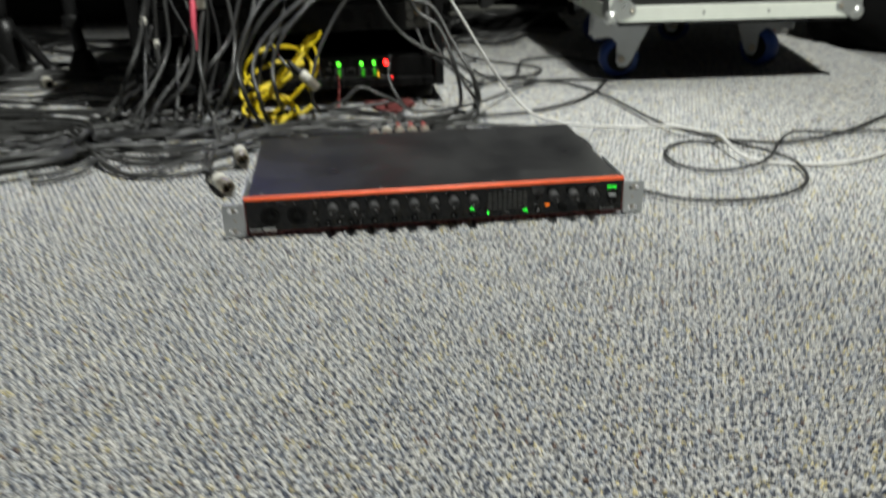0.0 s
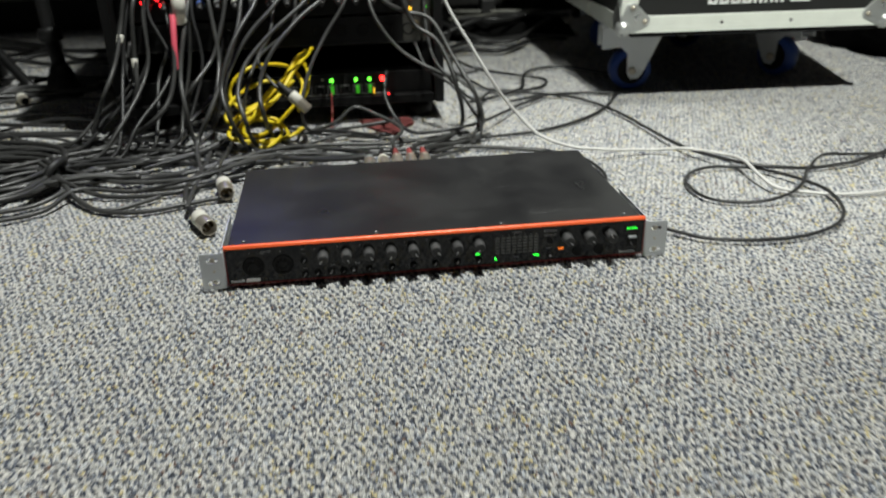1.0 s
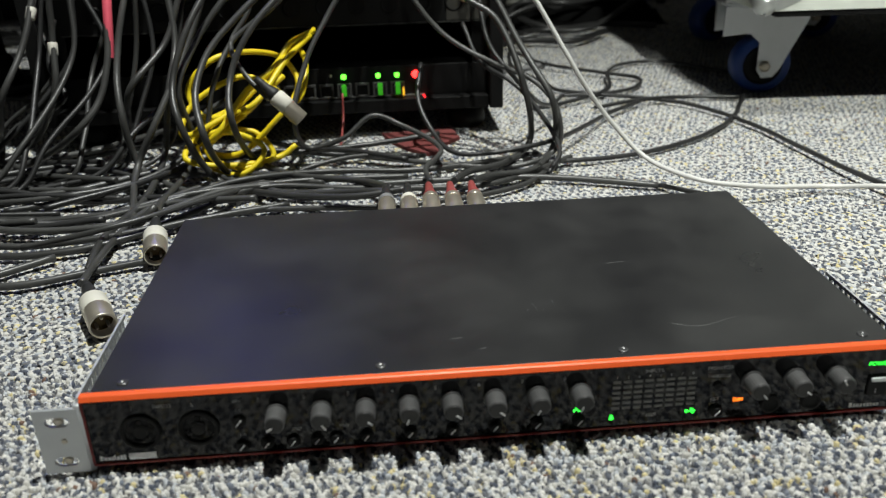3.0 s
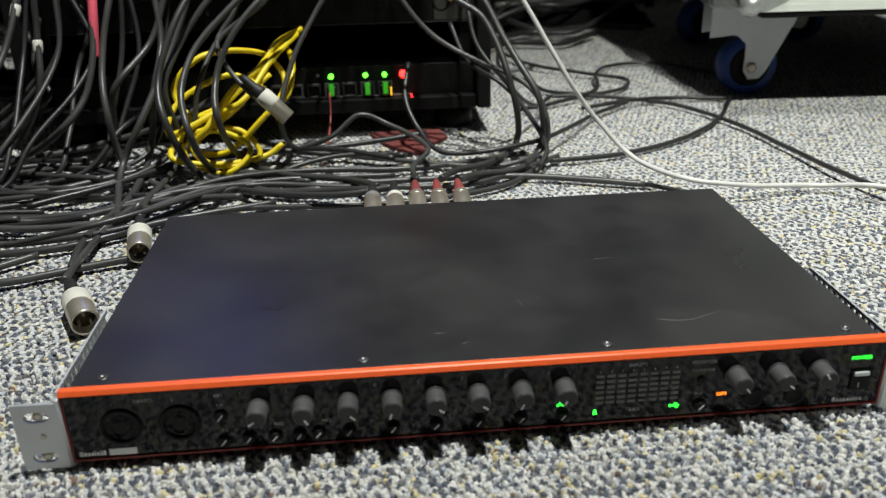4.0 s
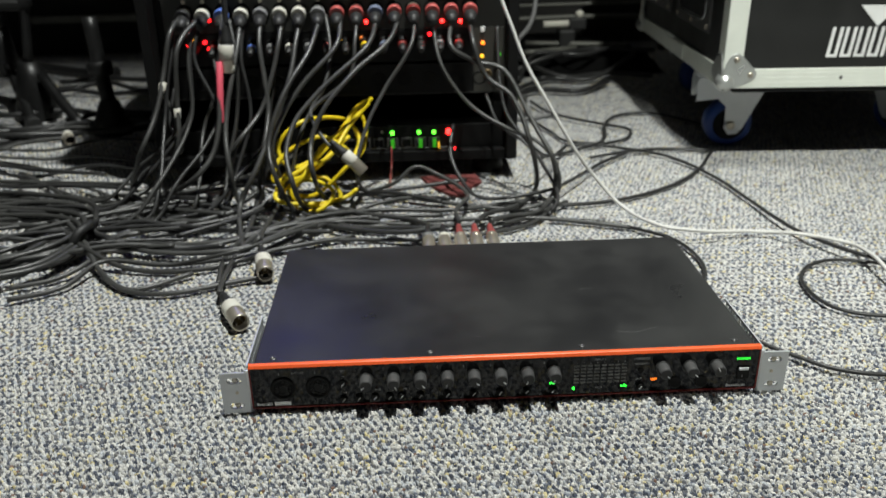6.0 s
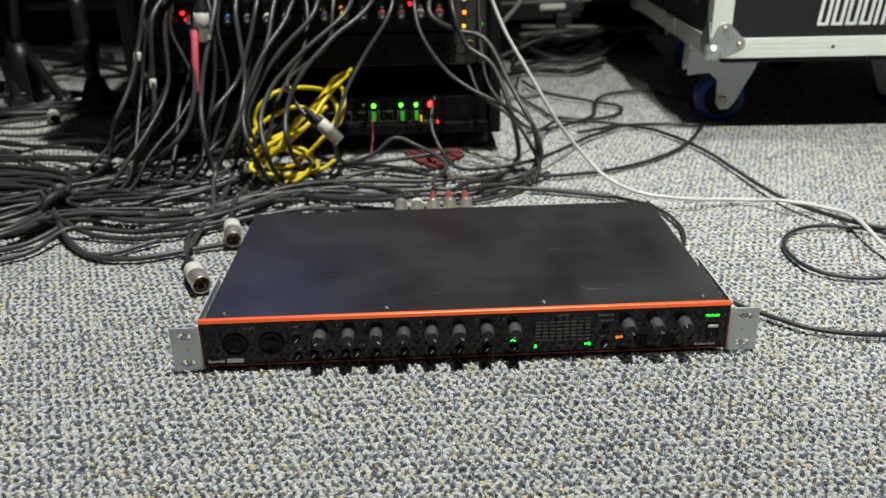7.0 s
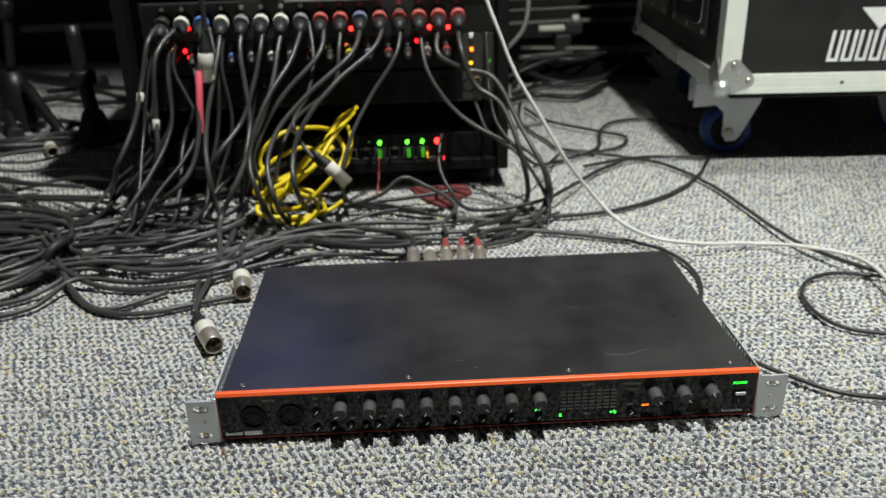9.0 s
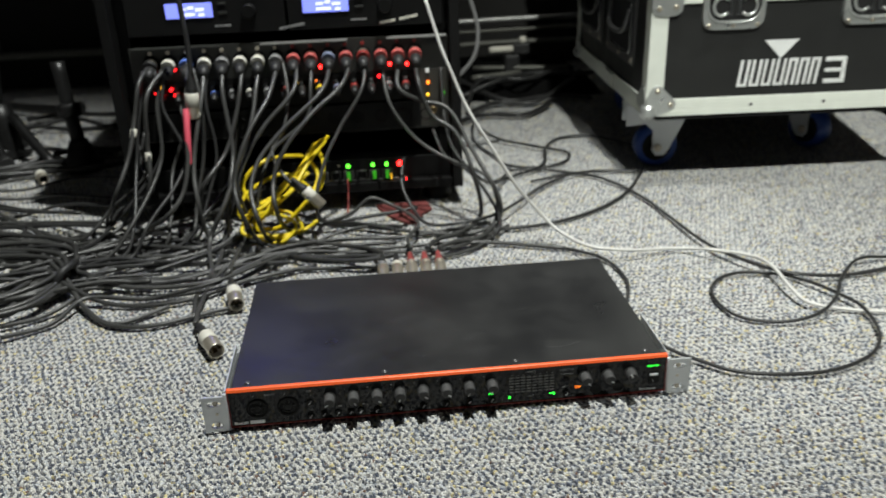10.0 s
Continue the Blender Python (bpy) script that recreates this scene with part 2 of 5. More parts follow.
def carpet_base_material():
    m = bpy.data.materials.new("flecked_carpet_ground")
    m.use_nodes = True
    n, l = m.node_tree.nodes, m.node_tree.links
    b = n["Principled BSDF"]
    b.inputs["Roughness"].default_value = 0.95
    b.inputs["Specular IOR Level"].default_value = 0.15
    co = n.new("ShaderNodeTexCoord")
    vo = n.new("ShaderNodeTexVoronoi")
    vo.inputs["Scale"].default_value = 330
    l.new(co.outputs["Object"], vo.inputs["Vector"])
    sep = n.new("ShaderNodeSeparateColor")
    l.new(vo.outputs["Color"], sep.inputs["Color"])
    ramp = n.new("ShaderNodeValToRGB")
    ramp.color_ramp.interpolation = "CONSTANT"
    stops = ((0.0, (0.08, 0.085, 0.10)), (0.30, (0.20, 0.20, 0.21)), (0.55, (0.40, 0.40, 0.40)), (0.92, (0.42, 0.37, 0.25)))
    ramp.color_ramp.elements[0].position = 0
    ramp.color_ramp.elements[0].color = (*stops[0][1], 1)
    ramp.color_ramp.elements[1].position = stops[1][0]
    ramp.color_ramp.elements[1].color = (*stops[1][1], 1)
    for p, c in stops[2:]:
        e = ramp.color_ramp.elements.new(p)
        e.color = (*c, 1)
    l.new(sep.outputs["Red"], ramp.inputs["Fac"])
    l.new(ramp.outputs["Color"], b.inputs["Base Color"])
    bp = n.new("ShaderNodeBump")
    bp.inputs["Strength"].default_value, bp.inputs["Distance"].default_value = 0.8, 0.002
    bp.invert = True
    l.new(vo.outputs["Distance"], bp.inputs["Height"])
    l.new(bp.outputs["Normal"], b.inputs["Normal"])
    return m


CARPET = carpet_material()
CARPET_BASE = carpet_base_material()


# ---- building helpers ----
def box(bm, x0, x1, y0, y1, z0, z1, bevel=0.0, m=None):
    made = bmesh.ops.create_cube(bm, size=1.0)["verts"]
    for v in made:
        v.co = Vector(((x0 + x1) / 2 + v.co.x * (x1 - x0), (y0 + y1) / 2 + v.co.y * (y1 - y0), (z0 + z1) / 2 + v.co.z * (z1 - z0)))
    if bevel:
        edges = list({e for v in made for e in v.link_edges})
        made = bmesh.ops.bevel(bm, geom=edges, offset=bevel, segments=2, affect="EDGES", profile=0.5)["verts"]
    if m is not None:
        bmesh.ops.transform(bm, matrix=m, verts=list(made))
    return made


def pierced_plate(bm, outline, holes, y0, y1):
    """A flat plate in x and z, between y0 and y1, with holes through it."""
    loops = []
    for ring in [outline] + holes:
        vs = [bm.verts.new((x, y0, z)) for x, z in ring]
        loops += [bm.edges.new((vs[i], vs[(i + 1) % len(vs)])) for i in range(len(vs))]
    made = bmesh.ops.triangle_fill(bm, use_beauty=True, use_dissolve=False, edges=loops)
    faces = [g for g in made["geom"] if isinstance(g, bmesh.types.BMFace)]
    out = bmesh.ops.extrude_face_region(bm, geom=faces)
    for v in out["geom"]:
        if isinstance(v, bmesh.types.BMVert):
            v.co.y = y1


def axis_matrix(at, way):
    return Matrix.Translation(at) @ Vector(way).to_track_quat("Z", "Y").to_matrix().to_4x4()


def lathe(bm, profile, m, sides=16, closed=True):
    """Rings of (radius, height) turned about z, set by m."""
    rings = []
    for r, h in profile:
        rings.append([bm.verts.new(m @ Vector((r * math.cos(2 * math.pi * i / sides), r * math.sin(2 * math.pi * i / sides), h))) for i in range(sides)])
    for a, b in zip(rings, rings[1:]):
        for i in range(sides):
            j = (i + 1) % sides
            f = bm.faces.new((a[i], a[j], b[j], b[i]))
            f.smooth = True
    if closed:
        bm.faces.new(list(reversed(rings[0])))
        bm.faces.new(rings[-1])


def part(name, bm, mat, parent=None, label=""):
    me = bpy.data.meshes.new(name)
    bmesh.ops.recalc_face_normals(bm, faces=bm.faces)
    bm.to_mesh(me)
    bm.free()
    me.materials.append(mat)
    ob = new(name, me)
    if parent is not None:
        ob.parent = parent
    if label:
        tagged(ob, label)
    return ob


def thing(name, label, category, at=(0, 0, 0), turn=0.0, group="", kind=""):
    ob = new(name)
    ob.empty_display_size = 0.05
    ob.matrix_world = pose(*at, 0, 0, turn)
    return tagged(ob, label, category, group, kind)


def smooth_line(points, step=0.006):
    """A smooth line through the given places (centripetal), evenly sampled."""
    p = [Vector(q) for q in points]
    p = [p[0] * 2 - p[1]] + p + [p[-1] * 2 - p[-2]]
    out = []
    for i in range(1, len(p) - 2):
        a, b, c, d = p[i - 1:i + 3]
        k = max(2, int((c - b).length / step))
        t0 = 0.0
        t1 = t0 + max(1e-4, (b - a).length ** 0.5)
        t2 = t1 + max(1e-4, (c - b).length ** 0.5)
        t3 = t2 + max(1e-4, (d - c).length ** 0.5)
        for s in range(k):
            t = t1 + (t2 - t1) * s / k
            a1 = a * ((t1 - t) / (t1 - t0)) + b * ((t - t0) / (t1 - t0))
            a2 = b * ((t2 - t) / (t2 - t1)) + c * ((t - t1) / (t2 - t1))
            a3 = c * ((t3 - t) / (t3 - t2)) + d * ((t - t2) / (t3 - t2))
            b1 = a1 * ((t2 - t) / (t2 - t0)) + a2 * ((t - t0) / (t2 - t0))
            b2 = a2 * ((t3 - t) / (t3 - t1)) + a3 * ((t - t1) / (t3 - t1))
            out.append(b1 * ((t2 - t) / (t2 - t1)) + b2 * ((t - t1) / (t2 - t1)))
    out.append(p[-2].copy())
    return out


def tube(bm, line, r, sides=8):
    up = Vector((0.31, 0.17, 0.93))
    rings = []
    for i, q in enumerate(line):
        w = (line[min(i + 1, len(line) - 1)] - line[max(i - 1, 0)]).normalized()
        u = up - w * up.dot(w)
        if u.length < 1e-3:
            u = Vector((1, 0, 0)) - w * w.x
        u.normalize()
        up = u
        v = w.cross(u)
        rings.append([bm.verts.new(q + (u * math.cos(2 * math.pi * k / sides) + v * math.sin(2 * math.pi * k / sides)) * r) for k in range(sides)])
    for a, b in zip(rings, rings[1:]):
        for k in range(sides):
            f = bm.faces.new((a[k], a[(k + 1) % sides], b[(k + 1) % sides], b[k]))
            f.smooth = True
    bm.faces.new(rings[0])
    bm.faces.new(rings[-1])


CABLE_WORDS = {
    "black_rubber_cable": "thin black rubber cable lying loose on the carpet",
    "dusty_black_rubber_cable": "dusty black microphone cable tangled in front of the rack",
    "white_plastic_cable": "white plastic cable running down across the carpet",
    "yellow_plastic_cable": "coiled yellow network cable hanging from the rack",
}


def cable(points, r, mat, label="", name="cable"):
    bm = bmesh.new()
    wob = [Vector(q) for q in points]
    line = smooth_line(wob)
    for i, q in enumerate(line):
        d = noise.noise_vector(q * 22 + Vector((r * 900, 0, 0))) * 0.0012
        q += Vector((d.x, d.y, abs(d.z) * 0.4))
        q.z = max(q.z, r * 0.8)
    tube(bm, line, r)
    return tagged(part(name, bm, mat), label or CABLE_WORDS[mat.name], "cable", "cables on the floor")


def words(text, size, mat, parent, at, name="lettering", rx=90):
    cu = bpy.data.curves.new(name, "FONT")
    cu.body, cu.size, cu.extrude = text, size, 0.00008
    cu.align_x, cu.align_y = "CENTER", "CENTER"
    tmp = bpy.data.objects.new(name, cu)
    scene.collection.objects.link(tmp)
    me = bpy.data.meshes.new_from_object(tmp.evaluated_get(bpy.context.evaluated_depsgraph_get()))
    bpy.data.objects.remove(tmp)
    me.materials.clear()
    me.materials.append(mat)
    ob = new(name, me)
    ob.parent = parent
    ob.matrix_local = pose(*at, rx, 0, 0)
    return ob


# ---- room ----
def room_box(name, x0, x1, y0, y1, z0, z1, mat, label):
    bm = bmesh.new()
    box(bm, x0, x1, y0, y1, z0, z1)
    return tagged(part(name, bm, mat), label, "wall" if "wall" in name else name, kind="structure")


room_box("floor", -3.1, 3.1, -3.1, 3.1, -0.10, -0.0035, CARPET_BASE, "grey flecked loop-pile office carpet floor")
room_box("wall_north", -3.1, 3.1, 1.72, 1.82, 0, 2.6, DARK_WALL, "black painted back wall behind the rack")
room_box("wall_south", -3.1, 3.1, -3.1, -3.0, 0, 2.6, SIDE_WALL, "plain pale painted wall")
room_box("wall_west", -3.1, -3.0, -3.0, 3.0, 0, 2.6, DARK_WALL, "plain black painted side wall")
room_box("wall_east", 3.0, 3.1, -3.0, 3.0, 0, 2.6, SIDE_WALL, "plain pale painted side wall")
room_box("ceiling", -3.1, 3.1, -3.1, 3.1, 2.6, 2.7, CEIL, "plain white tiled ceiling")
for at in (LAMP_A, LAMP_B):
    lamp = thing("downlight", "round white recessed ceiling downlight", "ceiling light", (at[0], at[1], at[2] + 0.02), group="ceiling downlights")
    bm = bmesh.new()
    lathe(bm, [(0.05, 0.0), (0.075, 0.0), (0.08, 0.12), (0.05, 0.12), (0.05, 0.0)], Matrix(), 24, False)
    part("housing", bm, SIDE_WALL, lamp)


def carpet_pile(patches, height, name):
    """Loop tufts in offset rows; small clumps of neighbouring loops share a yarn. Patches: x0, x1, y0, y1, pitch, fine or plain tufts."""
    rs = np.random.RandomState(7)
    verts, faces, cols, at = [], [], [], 0
    clump = rs.uniform(0, 1, (900, 900))
    for x0, x1, y0, y1, pitch, fine, tall in patches:
        dx, dy = pitch, pitch * 0.88
        gx, gy = np.meshgrid(np.arange(x0, x1, dx), np.arange(y0, y1, dy))
        gx = gx + (np.arange(gx.shape[0]) % 2)[:, None] * dx * 0.5
        gx = (gx + rs.uniform(-0.42, 0.42, gx.shape) * dx).ravel()
        gy = (gy + rs.uniform(-0.42, 0.42, gy.shape) * dy).ravel()
        out = ~((np.abs(gx) < 0.205) & (gy > 0.012) & (gy < 0.225))
        gx, gy = gx[out], gy[out]
        n = len(gx)
        k = 5 if fine else 4
        ang = np.arange(k) * 2 * np.pi / k
        spin = rs.uniform(0, 6.28, n)[:, None]
        rad = rs.uniform(0.56, 0.76, n)[:, None]
        long = rs.uniform(0.8, 1.25, n)[:, None]
        h = height * tall * rs.uniform(0.55, 1.1, n)
        rings = ((1.0, 0.0), (0.84, 0.60)) if fine else ((1.0, 0.0),)
        m = len(rings) * k + 1
        v = np.zeros((n, m, 3), np.float32)
        for r, (f, hz) in enumerate(rings):
            sl = slice(r * k, r * k + k)
            v[:, sl, 0] = gx[:, None] + np.cos(ang + spin) * rad * f * dx * long
            v[:, sl, 1] = gy[:, None] + np.sin(ang + spin) * rad * f * dy / long
            v[:, sl, 2] = -0.0036 * tall + hz * h[:, None]
        v[:, m - 1, 0] = gx + rs.uniform(-0.25, 0.25, n) * dx
        v[:, m - 1, 1] = gy + rs.uniform(-0.25, 0.25, n) * dy
        v[:, m - 1, 2] = -0.0036 * tall + h
        tri = []
        for i in range(k):
            j = (i + 1) % k
            if fine:
                tri += [(i, j, k + j), (i, k + j, k + i), (k + i, k + j, m - 1)]
            else:
                tri += [(i, j, m - 1)]
        f = (np.array(tri)[None] + (np.arange(n) * m)[:, None, None]).reshape(-1, 3) + at
        at += n * m
        # light loops with dark yarn in short leaning dashes between them, set like bricks; some loops are wholly yellow or slate
        row = np.floor(gy / 0.0090)
        fy = gy / 0.0090 - row - 0.5
        colf = gx / 0.0075 + 0.5 * (row % 2)
        fx = colf - np.floor(colf) - 0.5
        lone = clump[row.astype(int) % 900, np.floor(colf).astype(int) % 900]
        gap = np.clip(np.hypot((fx + 0.45 * fy) * 1.5, fy) / 0.5, 0, 1)
        c = np.array([(0.59, 0.585, 0.562), (0.655, 0.64, 0.605), (0.48, 0.50, 0.525), (0.55, 0.545, 0.525), (0.61, 0.595, 0.555)])[rs.randint(0, 5, n)]
        kind = rs.uniform(0, 1, n)
        c[(kind < np.where(lone * 131 % 1 < 0.4, 0.13, 0.02))] = (0.62, 0.54, 0.31)
        c[kind > 0.95] = (0.18, 0.20, 0.24)
        c[(kind > 0.92) & (kind < 0.935)] = (0.20, 0.13, 0.10)
        c = (c * rs.uniform(0.90, 1.10, n)[:, None])[:, None, :]
        v[:, k * (len(rings) - 1):, 2] += ((gap - 0.7) * 0.0014 * tall).astype(np.float32)[:, None]
        col = np.ones((n, m, 4), np.float32)
        col[:, :, :3] = c
        col[:, :, 3] = (rs.uniform(0, 1, n) ** 1.6)[:, None]
        verts.append(v.reshape(-1, 3))
        faces.append(f)
        cols.append(col.reshape(-1, 4))
    v, f, col = np.concatenate(verts), np.concatenate(faces), np.concatenate(cols)
    me = bpy.data.meshes.new(name)
    me.vertices.add(len(v))
    me.vertices.foreach_set("co", v.ravel())
    me.loops.add(f.size)
    me.loops.foreach_set("vertex_index", f.ravel().astype(np.int32))
    me.polygons.add(len(f))
    me.polygons.foreach_set("loop_start", np.arange(0, f.size, 3, dtype=np.int32))
    me.polygons.foreach_set("loop_total", np.full(len(f), 3, dtype=np.int32))
    me.polygons.foreach_set("use_smooth", np.ones(len(f), dtype=bool))
    me.update()
    yarn = me.color_attributes.new("yarn", "FLOAT_COLOR", "POINT")
    yarn.data.foreach_set("color", col.ravel())
    me.materials.append(CARPET)
    return tagged(new(name, me), "flecked grey, blue and cream loop carpet pile", "carpet", kind="stuff")


carpet_pile(((-0.50, 0.55, -0.49, 0.10, 0.0029, True, 1.0), (-0.80, -0.50, -0.20, 1.10, 0.0036, False, 0.6), (0.55, 1.05, -0.20, 1.10, 0.0038, False, 0.5),
             (-0.50, 0.55, 0.10, 1.10, 0.0034, True, 0.45), (-1.0, 1.2, 1.10, 1.60, 0.0042, False, 0.5)), 0.0036, "carpet_pile")


# ---- audio interface in front of the rack ----
def knob(parent, x, z, r, length, turn, name="knob"):
    """A ribbed rubber knob on a low skirt, with a black cap and a white pointer."""
    bm = bmesh.new()
    m = axis_matrix((x, 0, z), (0, -1, 0))
    lathe(bm, [(r * 1.16, 0.0), (r * 1.16, 0.0012), (r * 1.02, 0.0016)], m, 24)
    sides = 48
    rings = []
    for h, f in ((0.0016, 1.0), (length - 0.0014, 0.97), (length - 0.0006, 0.94), (length - 0.0003, 0.86)):
        rings.append([bm.verts.new(m @ Vector((q * math.cos(2 * math.pi * i / sides), q * math.sin(2 * math.pi * i / sides), h)))
                      for i in range(sides) for q in (r * f * (1.0 if i % 2 else 0.978),)])
    for a, b in zip(rings, rings[1:]):
        for i in range(sides):
            bm.faces.new((a[i], a[(i + 1) % sides], b[(i + 1) % sides], b[i]))
    bm.faces.new(rings[-1])
    ob = part(name, bm, KNOB, parent)
    bm = bmesh.new()
    lathe(bm, [(r * 0.84, length - 0.0006), (r * 0.84, length), (r * 0.78, length + 0.0003)], m, 24)
    part("cap", bm, CAP, ob, "black cap")
    bm = bmesh.new()
    mm = Matrix.Translation((x, -length - 0.0004, z)) @ Matrix.Rotation(radians(turn), 4, "Y")
    box(bm, -0.0004, 0.0004, -0.0003, 0.0003, r * 0.30, r * 0.92, 0, mm)
    part("pointer", bm, PRINT_WHITE, ob)
    return ob


def audio_interface():
    d = thing("audio_interface", "black one-unit rack audio interface with orange top edge, on the carpet", "audio interface")
    H, D, W = 0.0452, 0.237, 0.2130
    bm = bmesh.new()
    box(bm, -W, W, 0.004, D, 0.004, H, 0.0007)
    part("body", bm, TOP_BLACK, d)
    bm = bmesh.new()
    box(bm, -0.217, 0.217, 0.0, 0.0045, 0.0045, 0.0424, 0.0006)
    part("front_panel", bm, FASCIA, d, "glossy black front panel")
    # orange edge: flat lip on the top and a slanted face to the front
    bm = bmesh.new()
    prof = [(-0.0004, 0.0424), (-0.0008, 0.0428), (0.0006, 0.0450), (0.0014, 0.0455), (0.0040, 0.0455), (0.0046, 0.0424)]
    a = [bm.verts.new((-0.2172, y, z)) for y, z in prof]
    b = [bm.verts.new((0.2172, y, z)) for y, z in prof]
    for i in range(len(prof)):
        j = (i + 1) % len(prof)
        bm.faces.new((a[i], a[j], b[j], b[i]))
    bm.faces.new(a)
    bm.faces.new(b)
    part("orange_edge", bm, ORANGE, d, "bright orange anodised metal edge")
    bm = bmesh.new()
    box(bm, -0.217, 0.217, -0.0006, 0.004, 0.0030, 0.0042)
    box(bm, -0.2172, -0.2160, -0.0006, 0.004, 0.0042, 0.0424)
    box(bm, 0.2160, 0.2172, -0.0006, 0.004, 0.0042, 0.0424)
    part("red_rim", bm, RED_EDGE, d, "thin dark red rim")
    # rack ears with perforated side plates
    for s in (-1, 1):
        bm = bmesh.new()
        xs0, xs1 = sorted((s * 0.2188, s * 0.2415))
        slots = [[(s * 0.2300 + 0.0045 * math.cos(a * math.pi / 8) + (0.0018 if math.cos(a * math.pi / 8) > 0 else -0.0018), z + 0.0030 * math.sin(a * math.pi / 8)) for a in range(16)]
                 for z in (0.0075, 0.0320)]
        pierced_plate(bm, [(xs0, 0.0005), (xs1, 0.0005), (xs1, 0.0395), (xs0, 0.0395)], slots, -0.001, 0.001)
        ear = part("rack_ear", bm, GALV, d, "zinc-plated steel rack ear")
        bm = bmesh.new()
        x = s * 0.2195
        lo, hi = sorted((x - s * 0.0013, x))
        box(bm, lo, hi, 0.002, 0.090, 0.0005, 0.0355)
        box(bm, lo, hi, 0.002, 0.090, 0.0420, 0.0442)
        y = 0.002
        while y < 0.088:
            box(bm, lo, hi, y, y + 0.0026, 0.0355, 0.0420)
            y += 0.0062
        # rounded bend to the ear
        lathe(bm, [(0.0028, 0.0005), (0.0028, 0.0405), (0.0020, 0.0412)], pose(x - s * 0.0006, 0.0020, 0), 16)
        part("side_plate", bm, GALV, ear)
        for z in (0.0075, 0.0320):
            bm = bmesh.new()
            lathe(bm, [(0.0026, 0.0), (0.0026, 0.0008), (0.0014, 0.0014)], axis_matrix((s * 0.2295, 0.0008, z), (0, -1, 0)), 10)
            part("screw", bm, NICKEL, ear)
        bm = bmesh.new()
        lathe(bm, [(0.0016, 0.0), (0.0014, 0.0006)], axis_matrix((s * 0.2285, -0.001, 0.0205), (0, -1, 0)), 8)
        part("rivet", bm, NICKEL, ear)
    # combined input sockets
    for x in (-0.1900, -0.1605):
        bm = bmesh.new()
        m = axis_matrix((x, 0, 0.0225), (0, -1, 0))
        lathe(bm, [(0.0106, -0.001), (0.0106, 0.0010), (0.0098, 0.0015), (0.0084, 0.0013), (0.0082, 0.0002), (0.0080, -0.001)], m, 32, False)
        sock = part("input_socket", bm, JACK, d, "round black combined input socket")
        bm = bmesh.new()
        lathe(bm, [(0.0082, 0.0004), (0.0040, 0.0004), (0.0036, 0.0016), (0.0034, 0.0004)], m, 24, True)
        part("insert", bm, FASCIA, sock)
        bm = bmesh.new()
        lathe(bm, [(0.0033, 0.0004), (0.0032, 0.0018)], m, 16)
        part("hole", bm, HOLE, sock)
        for a in (90, 210, 330):
            bm = bmesh.new()
            q = m @ Vector((0.0058 * math.cos(radians(a)), 0.0058 * math.sin(radians(a)), 0.0003))
            lathe(bm, [(0.0011, 0.0), (0.0011, 0.0006)], axis_matrix(q, (0, -1, 0)), 8)
            part("pin_hole", bm, HOLE, sock)
    turns = (-125, 150, 135, -160, 130, 130, -155, -150)
    for i, x in enumerate((-0.1200, -0.0968, -0.0740, -0.0513, -0.0287, -0.0060, 0.0168, 0.0395)):
        knob(d, x, 0.0285, 0.0053, 0.0118, turns[i], "gain_knob")
        words(str(i + 1), 0.0032, PRINT, d, (x - 0.0085, -0.0002, 0.0372))
    for x, t in ((0.1330, 140), (0.1563, 130), (0.1795, -30)):
        knob(d, x, 0.0285, 0.0053, 0.0125, t, "monitor_knob")
    # small recessed switches below the gain knobs
    for x in (-0.1265, -0.1130, -0.1005, -0.0905, -0.0745, -0.0513, -0.0287, -0.0060, 0.0168, 0.0395, 0.1150):
        bm = bmesh.new()
        lathe(bm, [(0.0038, 0.0), (0.0038, 0.0010), (0.0030, 0.0010), (0.0028, 0.0026), (0.0022, 0.0030)], axis_matrix((x, 0, 0.0105), (0, -1, 0)), 14)
        sw = part("switch", bm, JACK, d)
        bm = bmesh.new()
        box(bm, -0.00025, 0.00025, -0.0034, -0.0028, -0.0019, 0.0019, 0, Matrix.Translation((x, 0, 0.0105)) @ Matrix.Rotation(radians(40), 4, "Y"))
        part("pointer", bm, PRINT_WHITE, sw)
    for z in (0.0250, 0.0095):
        bm = bmesh.new()
        lathe(bm, [(0.0036, 0.0), (0.0036, 0.0010), (0.0028, 0.0010), (0.0026, 0.0024)], axis_matrix((-0.1395, 0, z), (0, -1, 0)), 14)
        sw = part("switch", bm, JACK, d)
        bm = bmesh.new()
        box(bm, -0.00025, 0.00025, -0.0028, -0.0022, -0.0022, 0.0022, 0, Matrix.Translation((-0.1395, 0, z)) @ Matrix.Rotation(radians(40), 4, "Y"))
        part("pointer", bm, PRINT_WHITE, sw)
    for x in (0.1450, 0.1680):
        bm = bmesh.new()
        lathe(bm, [(0.0056, 0.0), (0.0056, 0.0012), (0.0042, 0.0014), (0.0038, 0.0002)], axis_matrix((x, 0, 0.0125), (0, -1, 0)), 20)
        part("headphone_socket", bm, HOLE, d)
    bm = bmesh.new()
    lathe(bm, [(0.0026, 0.0), (0.0026, 0.0008), (0.0014, 0.0010)], axis_matrix((0.1145, 0, 0.0265), (0, -1, 0)), 14)
    part("talkback_button", bm, JACK, d)
    # level meter segments
    for i in range(8):
        for j in range(6):
            bm = bmesh.new()
            x, z = 0.0570 + i * 0.00585, 0.0335 - j * 0.0033
            box(bm, x, x + 0.0043, -0.0003, 0.0002, z - 0.0016, z)
            part("meter_segment", bm, METER, d)
